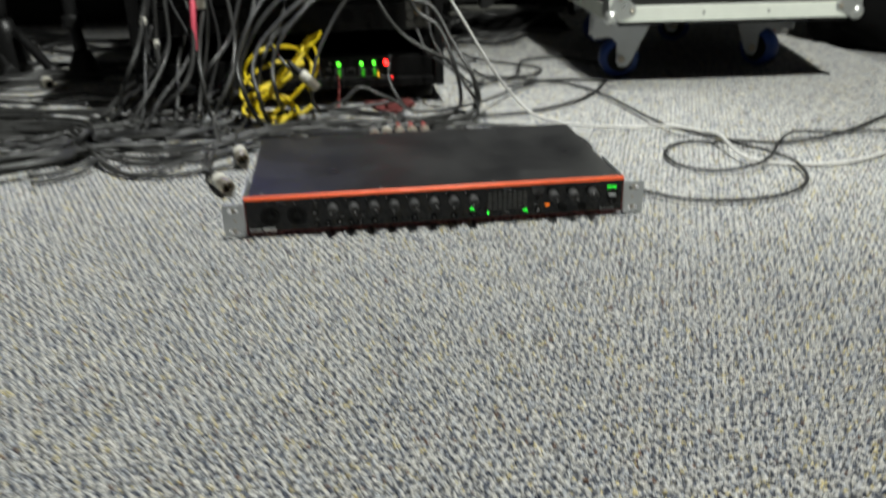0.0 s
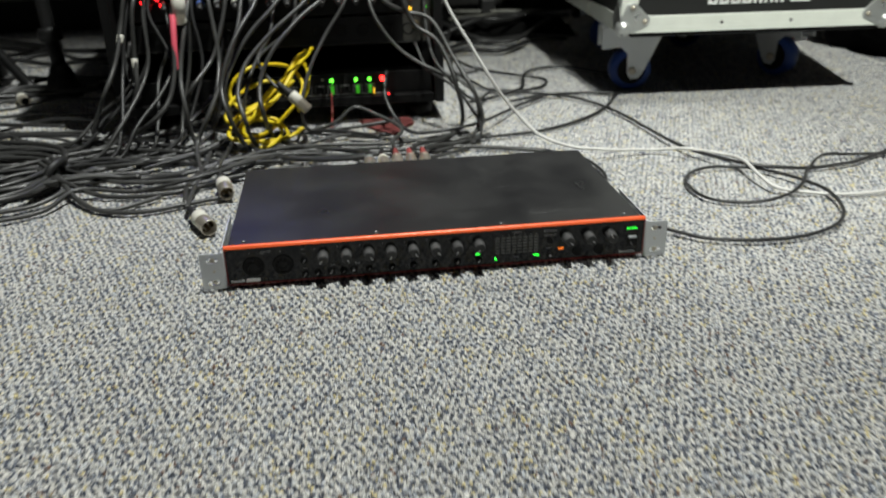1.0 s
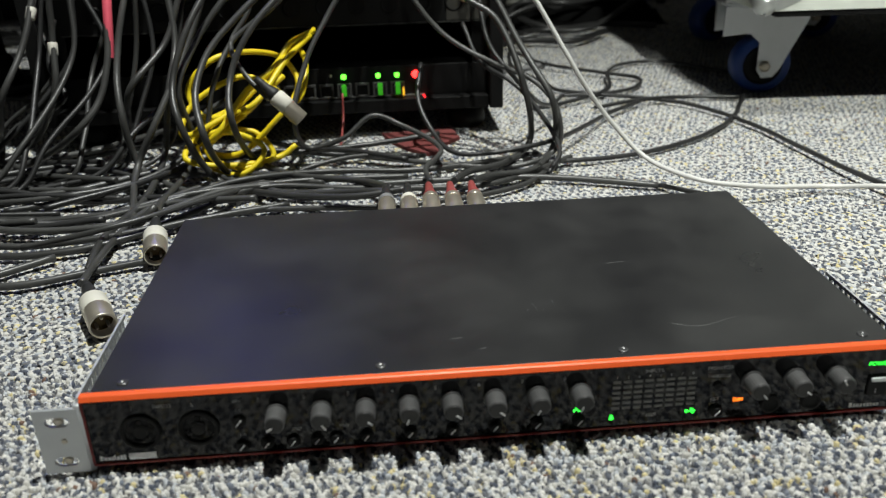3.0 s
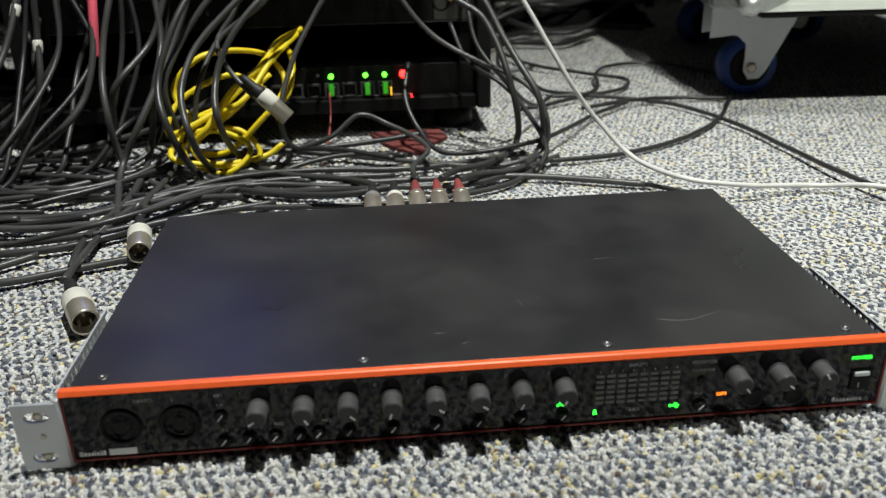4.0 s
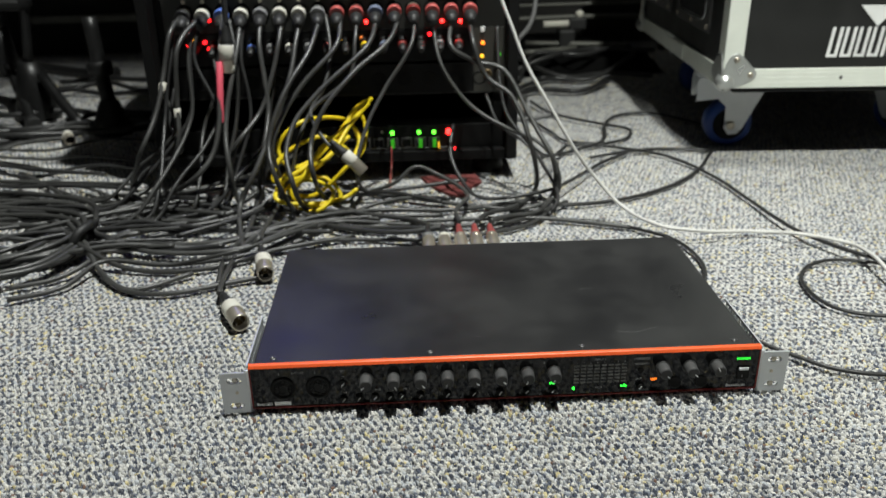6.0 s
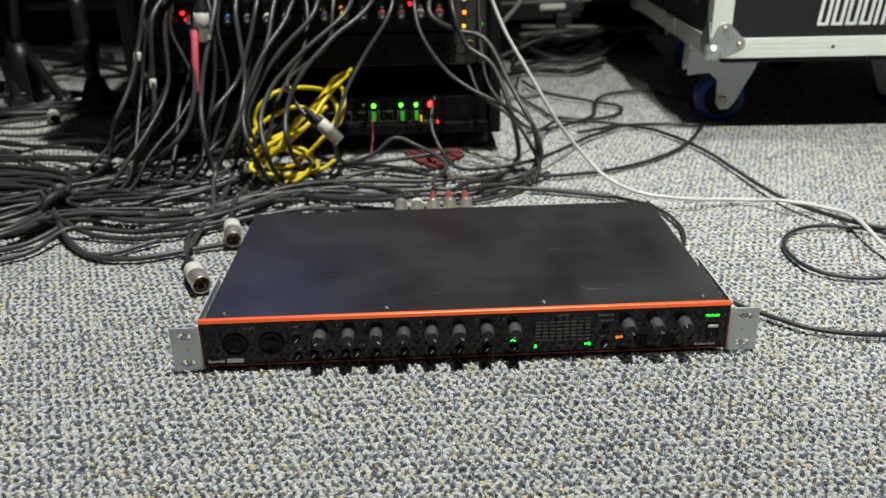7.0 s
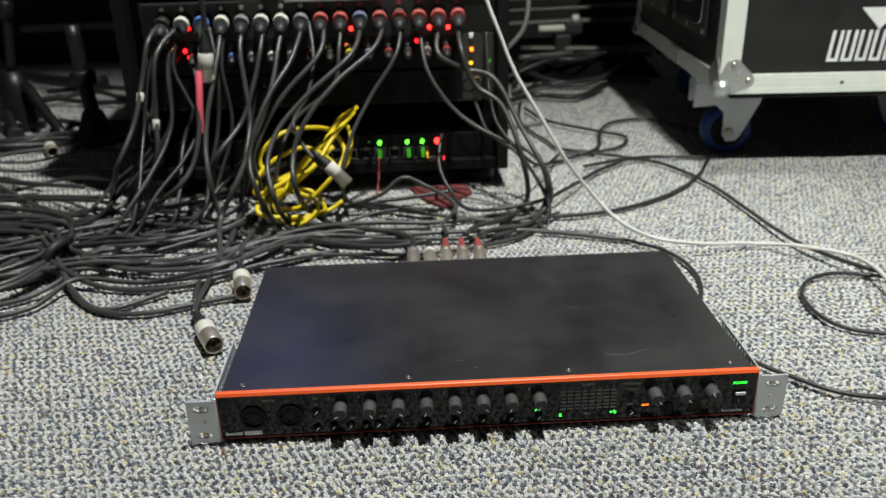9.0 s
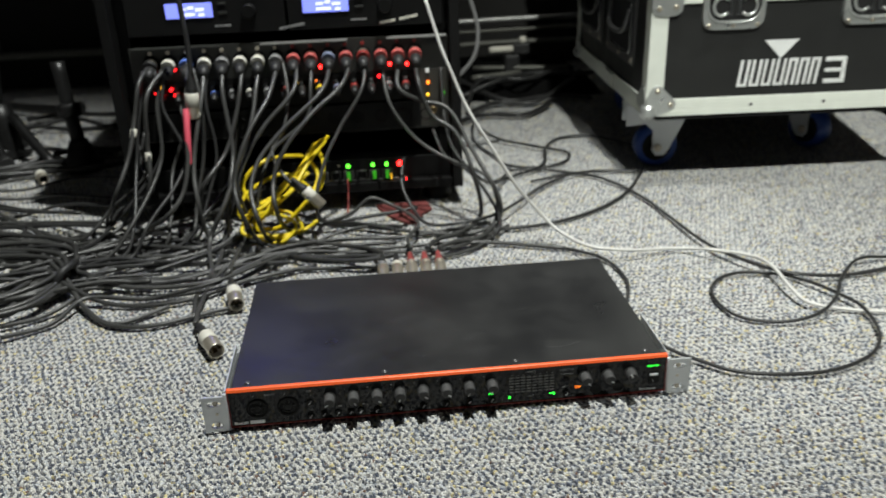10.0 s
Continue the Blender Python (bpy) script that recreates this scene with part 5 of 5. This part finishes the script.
    # joint between the box and its lid, with a riveted bracket on the corner
    for x0, x1 in ((0.050, 0.081), (0.181, 0.302), (0.402, W - 0.05)):
        angle_rail(x0, x1, 0.0012, 0.0055, 0.3035, 0.334)
    for x0, sx in ((0.001, 1), (W - 0.001, -1)):
        bm = bmesh.new()
        rounded_plate(bm, min(x0, x0 + sx * 0.050), max(x0, x0 + sx * 0.050), 0.286, 0.350, 0.014, -0.0012, 0.0018)
        br = part("joint_bracket", bm, BALL, c, "riveted steel joint bracket")
        for dx, z in ((0.012, 0.298), (0.038, 0.300), (0.012, 0.338), (0.038, 0.336)):
            bm = bmesh.new()
            lathe(bm, [(0.0042, 0.0), (0.0042, 0.001), (0.002, 0.0026)], axis_matrix((x0 + sx * dx, -0.0012, z), (0, -1, 0)), 10)
            part("rivet", bm, NICKEL, br)
    # the maker's sign as plain white shapes
    bm = bmesh.new()
    a, b2, d2 = (0.187, 0.243), (0.242, 0.243), (0.215, 0.214)
    tri = [bm.verts.new((x, 0.0042, z)) for x, z in (a, b2, d2)] + [bm.verts.new((x, 0.0060, z)) for x, z in (a, b2, d2)]
    bm.faces.new(tri[:3])
    bm.faces.new(tri[3:])
    for i in range(3):
        j = (i + 1) % 3
        bm.faces.new((tri[i], tri[j], tri[3 + j], tri[3 + i]))
    part("sign_triangle", bm, LOGO, c, "white triangle sign")
    x = 0.1505
    for w in (0.0155, 0.0155, 0.0155, 0.0155, 0.0145, 0.0145, 0.0145):
        bm = bmesh.new()
        sh = Matrix(((1, 0, 0.10, -0.019), (0, 1, 0, 0), (0, 0, 1, 0), (0, 0, 0, 1)))
        box(bm, x, x + 0.0045, 0.0042, 0.0060, 0.171, 0.213, 0, sh)
        box(bm, x + w - 0.0045, x + w, 0.0042, 0.0060, 0.171, 0.213, 0, sh)
        zz = (0.171, 0.192, 0.209)[int(w * 1000) % 3]
        box(bm, x + 0.0045, x + w - 0.0045, 0.0042, 0.0060, zz, zz + 0.004, 0, sh)
        part("sign_bar", bm, LOGO, c)
        x += w + 0.0040
    for z0, z1 in ((0.171, 0.178), (0.189, 0.195), (0.206, 0.213)):
        bm = bmesh.new()
        box(bm, 0.290, 0.324, 0.0042, 0.0060, z0, z1, 0.0006)
        part("sign_bar", bm, LOGO, c)
    bm = bmesh.new()
    box(bm, 0.3172, 0.324, 0.0042, 0.0060, 0.1781, 0.2059)
    part("sign_bar", bm, LOGO, c)
    return c


CASE = road_case()


def castor(at, turn, brake=False):
    k = thing("castor", "zinc swivel castor with a blue rubber wheel", "castor", at, turn, "road case castors")
    bm = bmesh.new()
    lathe(bm, [(0.026, -0.017), (0.035, -0.016), (0.0385, -0.011), (0.0385, 0.011), (0.035, 0.016), (0.026, 0.017)], axis_matrix((0.028, 0, 0.0387), (0, 1, 0)), 36)
    tyre = part("wheel", bm, WHEEL, k, "blue rubber wheel")
    bm = bmesh.new()
    lathe(bm, [(0.0262, -0.0172), (0.022, -0.0180), (0.010, -0.0190), (0.010, 0.0190), (0.022, 0.0180), (0.0262, 0.0172)], axis_matrix((0.028, 0, 0.0387), (0, 1, 0)), 24)
    part("hub", bm, JACK, tyre)
    for s in (-1, 1):
        bm = bmesh.new()
        prof = [(-0.030, 0.116), (0.034, 0.116), (0.078, 0.112), (0.080, 0.104), (0.048, 0.034), (0.040, 0.024), (0.026, 0.023), (0.019, 0.033), (0.018, 0.070), (0.004, 0.082), (-0.030, 0.078)]
        f = [bm.verts.new((x, s * 0.0215, z)) for x, z in prof]
        g = [bm.verts.new((x, s * 0.0240, z)) for x, z in prof]
        bm.faces.new(f)
        bm.faces.new(g)
        for i in range(len(prof)):
            j = (i + 1) % len(prof)
            bm.faces.new((f[i], f[j], g[j], g[i]))
        fk = part("fork", bm, GALV, k, "zinc-plated fork plate")
        bm = bmesh.new()
        lathe(bm, [(0.0075, 0.0), (0.0075, 0.004), (0.004, 0.006)], axis_matrix((0.028, s * 0.024, 0.0387), (0, s, 0)), 6)
        part("axle_nut", bm, NICKEL, fk)
    bm = bmesh.new()
    lathe(bm, [(0.026, 0.1145), (0.030, 0.117), (0.030, 0.122), (0.022, 0.1235)], Matrix(), 24)
    part("swivel_head", bm, GALV, k)
    bm = bmesh.new()
    box(bm, -0.034, 0.044, -0.038, 0.038, 0.1237, 0.1278, 0.001)
    part("mounting_plate", bm, GALV, k)
    if brake:
        bm = bmesh.new()
        box(bm, 0.012, 0.040, -0.056, -0.0242, 0.066, 0.096, 0.006)
        part("brake_pedal", bm, RED_PEDAL, k, "red brake pedal")
        bm = bmesh.new()
        box(bm, 0.018, 0.034, -0.092, -0.0562, 0.058, 0.070, 0.004)
        part("pedal_tip", bm, PRINT_WHITE, k)
    return k


castor((0.427, 0.725, 0), -8)
castor((0.790, 0.745, 0), 120, True)
castor((0.505, 1.085, 0), 20)
castor((0.745, 1.080, 0), 160)


# ---- stands and clutter behind ----
def tube_part(name, pts, r, mat, parent, label="", sides=12):
    bm = bmesh.new()
    tube(bm, smooth_line(pts, 0.02), r, sides)
    return part(name, bm, mat, parent, label)


def floor_stand(at, turn, lean, label):
    s = thing("microphone_stand", label, "stand", at, turn, "stands beside the rack")
    tube_part("pole", [(0, 0, 0.10), (lean * 0.5, 0, 0.35), (lean, 0, 0.70)], 0.010, STAND, s)
    bm = bmesh.new()
    lathe(bm, [(0.022, 0.06), (0.026, 0.08), (0.022, 0.12), (0.016, 0.16)], Matrix(), 16)
    part("hub", bm, STAND, s)
    for a in (20, 140, 260):
        c, d = math.cos(radians(a)), math.sin(radians(a))
        leg = tube_part("leg", [(0.015 * c, 0.015 * d, 0.085), (0.12 * c, 0.12 * d, 0.05), (0.25 * c, 0.25 * d, 0.012)], 0.009, STAND, s)
        tube_part("rubber_foot", [(0.24 * c, 0.24 * d, 0.0145), (0.275 * c, 0.275 * d, 0.0145)], 0.0135, BOOT, leg)
    return s


floor_stand((-0.90, 1.15, 0), 40, 0.05, "black tripod microphone stand in the shade")


folded = thing("folded_stand", "folded metal equipment stand lying behind the road case", "stand", (0, 0, 0))
for y, z, x0, x1, r, mat in ((1.55, 0.150, 0.15, 0.95, 0.0068, EDGE_STEEL), (1.58, 0.118, 0.15, 0.95, 0.0055, WORN_TUBE), (1.55, 0.088, 0.15, 0.62, 0.0065, WORN_TUBE)):
    tube_part("tube", [(x0, y, z), ((x0 + x1) / 2, y, z + 0.004), (x1, y, z)], r, mat, folded)
for x in (0.16, 0.60, 0.94):
    tube_part("upright", [(x, 1.57, 0.0), (x, 1.57, 0.08), (x, 1.57, 0.17)], 0.012, STAND, folded)


# ---- more cable tangle, tapes and small clutter ----
rng = random.Random(11)


def drop_cable(x):
    """A lead that hangs from the stage box, swings forward and runs off over the floor to one side."""
    z0 = rng.choice((0.243, 0.243, 0.205, 0.150))
    side = -1 if x < -0.12 or rng.random() < 0.55 else 1
    fx = x + side * rng.uniform(0.02, 0.12)
    fy = rng.uniform(0.40, 0.50)
    pts = [(x, 0.580, z0), (x + rng.uniform(-0.01, 0.01), 0.555, z0 - 0.045), (x + rng.uniform(-0.02, 0.02), rng.uniform(0.52, 0.545), z0 * 0.5),
           (fx * 0.6 + x * 0.4, fy + 0.03, 0.05), (fx, fy, 0.018)]
    px, py = fx, fy
    for k in range(rng.randint(3, 4)):
        px += side * rng.uniform(0.05, 0.12)
        py += rng.uniform(-0.06, 0.04)
        if side > 0 and px > 0.14:
            break
        pts.append((px, min(0.52, max(0.30, py)), rng.uniform(0.006, 0.022)))
    return cable(pts, rng.choice((0.0026, 0.0028)), rng.choice((RUBBER, RUBBER_GREY, RUBBER)), "dusty black microphone cable hanging from the stage box")


for i in range(11):
    drop_cable(-0.405 + (i % 8) * 0.022 + rng.uniform(-0.01, 0.01) + (0.24 if i > 12 else 0))


def floor_cable(x, y, low=0.29, high=0.60):
    a = rng.uniform(-0.5, 0.35)
    pts = []
    for k in range(6):
        pts.append((x, min(high, max(low, y)), rng.uniform(0.005, 0.020)))
        x -= 0.085 * math.cos(a)
        y -= 0.085 * math.sin(a)
        a += rng.uniform(-0.55, 0.55)
    return cable(pts, rng.choice((0.0026, 0.0031)), rng.choice((RUBBER, RUBBER_GREY)), "black cable lying in the tangle in front of the rack")


for i in range(18):
    floor_cable(rng.uniform(-0.38, 0.05) if i % 2 else rng.uniform(-0.45, -0.25), rng.uniform(0.32, 0.58))

# tied coil of cable
for i in range(9):
    rx, ry = 0.085 + 0.012 * i, 0.055 + 0.009 * i
    cx, cy = -0.475 - rx, 0.352 + 0.02 * math.sin(i * 1.7)
    pts = []
    for k in range(11):
        a = 2 * math.pi * k / 10
        pts.append((cx + rx * math.cos(a), cy + ry * math.sin(a) + 0.012 * (i % 3), 0.006 + 0.0022 * i + 0.003 * math.sin(3 * a + i)))
    turn_of_coil = cable(pts, 0.0034, RUBBER_GREY, "black microphone cable coiled and tied on the carpet", "coiled_cable")
bm = bmesh.new()
tube(bm, smooth_line([(-0.490, 0.330, 0.008), (-0.478, 0.335, 0.032), (-0.470, 0.352, 0.036), (-0.474, 0.372, 0.030), (-0.486, 0.380, 0.008)]), 0.0055, 8)
part("tie_strap", bm, BOOT, turn_of_coil, "black fabric tie strap")

# marking tapes
wrap(D1, (-0.4065, 0.519, 0.160), (0.19, 0.55, 1), 0.0050, 0.012, TAPE, "tape", "white marking tape")
wrap(D2, (-0.3893, 0.514, 0.124), (0.02, 0.30, 1), 0.0048, 0.013, TAPE, "tape", "white marking tape")
wrap(D3, (-0.327, 0.492, 0.122), (0.03, 0.36, 1), 0.0046, 0.080, PINK, "tape", "pink marking tape")
def lump(name, at, size, mat, label, category, seed, flat=0.5):
    bm = bmesh.new()
    bmesh.ops.create_icosphere(bm, subdivisions=4, radius=1.0)
    for v in bm.verts:
        d = noise.noise(v.co * 1.7 + Vector((seed, 0, 0))) * 0.28 + noise.noise(v.co * 4.5 + Vector((0, seed, 0))) * 0.10
        v.co = v.co * (1 + d)
        v.co = Vector((at[0] + v.co.x * size[0], at[1] + v.co.y * size[1], max(0.0, at[2] + v.co.z * size[2])))
    for f in bm.faces:
        f.smooth = True
    return tagged(part(name, bm, mat), label, category)


# flat dark red sheet: paints red light falling on the shaded carpet
bm = bmesh.new()
rim = [(-0.060, 0.590), (0.022, 0.600), (0.030, 0.560), (0.014, 0.540), (0.000, 0.505), (-0.014, 0.503), (-0.034, 0.528), (-0.048, 0.552)]
mid = bm.verts.new((-0.010, 0.552, 0.0048))
ring = [bm.verts.new((x, y, 0.0040 + 0.0004 * (i % 2))) for i, (x, y) in enumerate(rim)]
low = [bm.verts.new((x, y, 0.0)) for x, y in rim]
for i in range(len(rim)):
    j = (i + 1) % len(rim)
    bm.faces.new((ring[i], ring[j], mid))
    bm.faces.new((low[i], low[j], ring[j], ring[i]))
bm.faces.new(low)
tagged(part("red_cloth", bm, RED_SPILL), "flat dark red sheet standing in for red light on the shaded carpet under the rack", "cloth")
lump("bag", (1.185, 0.95, 0.14), (0.17, 0.18, 0.20), STAGE_CLOTH, "black soft bag standing beside the road case", "bag", 8)


def unseen_blue_display():
    """An unseen unit added above the receivers: its blue display tints the gloss of the audio interface's lid."""
    u = thing("unseen_lit_unit", "unseen black rack unit added above the receivers, its blue display tinting the lid", "mixer", (RX, RY, 0), group="rack units")
    bm = bmesh.new()
    box(bm, -0.236, 0.236, -0.004, 0.22, 0.362, 0.560, 0.0015)
    part("body", bm, RACK, u)
    bm = bmesh.new()
    box(bm, -0.200, -0.030, -0.0058, -0.0042, 0.410, 0.510, 0.0006)
    part("display", bm, LCD_BIG, u, "lit blue display")


unseen_blue_display()

for i in range(9):
    floor_cable(rng.uniform(-0.62, -0.45), rng.uniform(0.55, 0.95), 0.50, 1.0)
THICK = cable([(-0.318, 0.54, 0.400), (-0.315, 0.535, 0.350), (-0.311, 0.530, 0.300), (-0.311, 0.528, 0.262), (-0.312, 0.527, 0.243)], 0.0038, RUBBER, "thick black cable hanging down the front of the rack")
plug(THICK, (-0.313, 0.527, 0.245), (-0.06, -0.05, -1), BOOT)
wrap(THICK, (-0.3148, 0.5255, 0.219), (-0.06, -0.05, -1), 0.0100, 0.020, TAPE, "tape", "torn cream marking tape")
wrap(THICK, (-0.3150, 0.5245, 0.197), (0.10, -0.05, -1), 0.0078, 0.014, TAPE, "tape", "torn cream marking tape")
LOOSE = cable([(-0.690, 0.872, 0.014), (-0.715, 0.88, 0.010), (-0.76, 0.84, 0.006), (-0.80, 0.78, 0.006), (-0.86, 0.76, 0.006)], 0.0030, RUBBER)
plug(LOOSE, (-0.694, 0.874, 0.012), (0.45, -0.86, -0.02), BOOT, True)


def short_stand(at, turn, base_r, base_h, height, lean, r, label):
    """A black floor stand: a cone-shaped foot under a leaning column with a clamp collar."""
    s = thing("floor_stand", label, "stand", at, turn, "stands beside the rack")
    bm = bmesh.new()
    lathe(bm, [(base_r, 0.0), (base_r * 1.03, 0.006), (base_r * 0.62, base_h * 0.75), (base_r * 0.45, base_h)], Matrix(), 24)
    part("foot", bm, STAND, s)
    tube_part("column", [(0, 0, base_h - 0.004), (lean * 0.5, 0.01, height * 0.5), (lean, 0.02, height)], r, STAND, s)
    bm = bmesh.new()
    lathe(bm, [(r * 1.5, 0.0), (r * 1.7, 0.004), (r * 1.7, 0.022), (r * 1.4, 0.026)], axis_matrix((lean * 0.5, 0.01, height * 0.5), (lean * 0.5, 0.01, height * 0.5)), 16)
    part("collar", bm, STAND, s)
    return s


short_stand((-0.619, 0.905, 0), 0, 0.036, 0.060, 0.205, -0.015, 0.013, "black floor stand with a cone-shaped foot and thick column")
cone = short_stand((-0.805, 1.035, 0), 0, 0.042, 0.110, 0.420, 0.020, 0.009, "black floor stand with a tall cone foot and slim pole")
tube_part("arm", [(-0.10, -0.02, 0.215), (-0.02, 0.0, 0.216), (0.020, 0.01, 0.213)], 0.012, STAND, cone)
tube_part("leg", [(0.030, -0.02, 0.085), (0.075, -0.07, 0.050), (0.130, -0.13, 0.012)], 0.010, STAND, cone)
tube_part("wall_rail", [(-1.05, 1.66, 0.100), (-0.8, 1.66, 0.101), (-0.45, 1.66, 0.100)], 0.010, WORN_TUBE, folded)


for i in range(9):
    x, y = rng.uniform(-0.62, -0.48), rng.uniform(0.86, 1.30)
    pts = []
    for k in range(5):
        pts.append((x, y, rng.uniform(0.006, 0.022)))
        x -= 0.09
        y += rng.uniform(-0.06, 0.06)
    cable(pts, 0.0052, RUBBER, "thick black cable lying among the stands")


def folded_cloth():
    """A dark stage cloth folded flat on the floor behind the rack, its edge uneven."""
    bm = bmesh.new()
    nx, ny = 24, 16
    grid = []
    for j in range(ny + 1):
        row = []
        for i in range(nx + 1):
            x, y = 0.10 + 0.42 * i / nx, 1.28 + 0.40 * j / ny
            w = noise.noise(Vector((x * 9, y * 9, 0))) * 0.03
            edge = min(i, nx - i, j, ny - j)
            h = (0.0 if edge == 0 else 0.024 + 0.030 * noise.noise(Vector((x * 14, y * 20, 3))) + 0.012 * noise.noise(Vector((x * 45, y * 50, 7))))
            row.append(bm.verts.new((x + w, y + w * 0.8, max(0.0, h))))
        grid.append(row)
    for j in range(ny):
        for i in range(nx):
            f = bm.faces.new((grid[j][i], grid[j][i + 1], grid[j + 1][i + 1], grid[j + 1][i]))
            f.smooth = True
    tagged(part("stage_cloth", bm, STAGE_CLOTH), "black stage cloth folded flat on the floor behind", "cloth")


folded_cloth()
for x0, y0, x1, y1, mat in ((0.20, 1.33, 0.33, 1.37, WORN_TUBE), (0.22, 1.45, 0.46, 1.40, WORN_TUBE)):
    bm = bmesh.new()
    tube(bm, smooth_line([(x0, y0, 0.046), ((x0 + x1) / 2, (y0 + y1) / 2, 0.046), (x1, y1, 0.046)], 0.03), 0.006, 10)
    tagged(part("stand_tube", bm, mat), "short bare metal stand tube lying on the black cloth", "metal tube", "loose stand tubes")


clamp = thing("stand_clamp", "pale tube with black clamp and white knob on the cloth", "clamp", (0.278, 1.44, 0.092), 4)
tube_part("tube", [(-0.018, 0, 0), (0.01, 0, 0), (0.045, 0, 0)], 0.0085, TAPE, clamp, "pale plastic tube")
bm = bmesh.new()
box(bm, 0.045, 0.088, -0.012, 0.012, -0.014, 0.014, 0.004)
part("jaw", bm, BOOT, clamp)
bm = bmesh.new()
lathe(bm, [(0.005, 0.008), (0.005, 0.014), (0.009, 0.016), (0.0095, 0.026), (0.006, 0.030)], pose(0.072, 0, 0), 16)
part("knob", bm, TAPE, clamp, "white plastic knob")
bm = bmesh.new()
box(bm, 0.02, 0.06, -0.02, 0.02, -0.092, -0.012, 0.006)
part("foot", bm, BOOT, clamp)
for pts in (((0.16, 1.12), (0.24, 1.20), (0.33, 1.19), (0.44, 1.26)), ((0.14, 1.24), (0.25, 1.26), (0.36, 1.33), (0.50, 1.30)), ((0.17, 1.20), (0.22, 1.29), (0.32, 1.27), (0.42, 1.36)),
            ((0.13, 1.05), (0.20, 1.10), (0.28, 1.08), (0.36, 1.16)), ((0.16, 1.31), (0.27, 1.22), (0.38, 1.24), (0.47, 1.20))):
    cable([(x, y, 0.012 if y < 1.26 else 0.050) for x, y in pts], 0.0055, RUBBER, "thick black cable lying on the floor behind the rack")


cable([(0.150, 0.98, 0.290), (0.165, 0.96, 0.215), (0.155, 0.95, 0.170), (0.115, 0.95, 0.120), (0.095, 0.93, 0.060), (0.120, 0.90, 0.008), (0.20, 0.92, 0.006)], 0.0042, GREY_CABLE, "grey cable hanging beside the rack")
for x0, x1, z, lean, mat in ((-0.036, -0.012, 0.2965, -8, TAPE), (-0.006, 0.022, 0.3015, -10, TAPE), (-0.187, -0.148, 0.2960, -9, GREY_RING)):
    bm = bmesh.new()
    box(bm, -(x1 - x0) / 2, (x1 - x0) / 2, -0.0006, 0.0006, -0.002, 0.002, 0.0003, pose((x0 + x1) / 2, 0.5952, z, 0, lean, 0))
    tagged(part("label_strip", bm, mat), "pale paper label strip stuck on the rack unit", "label", "labels on the rack")
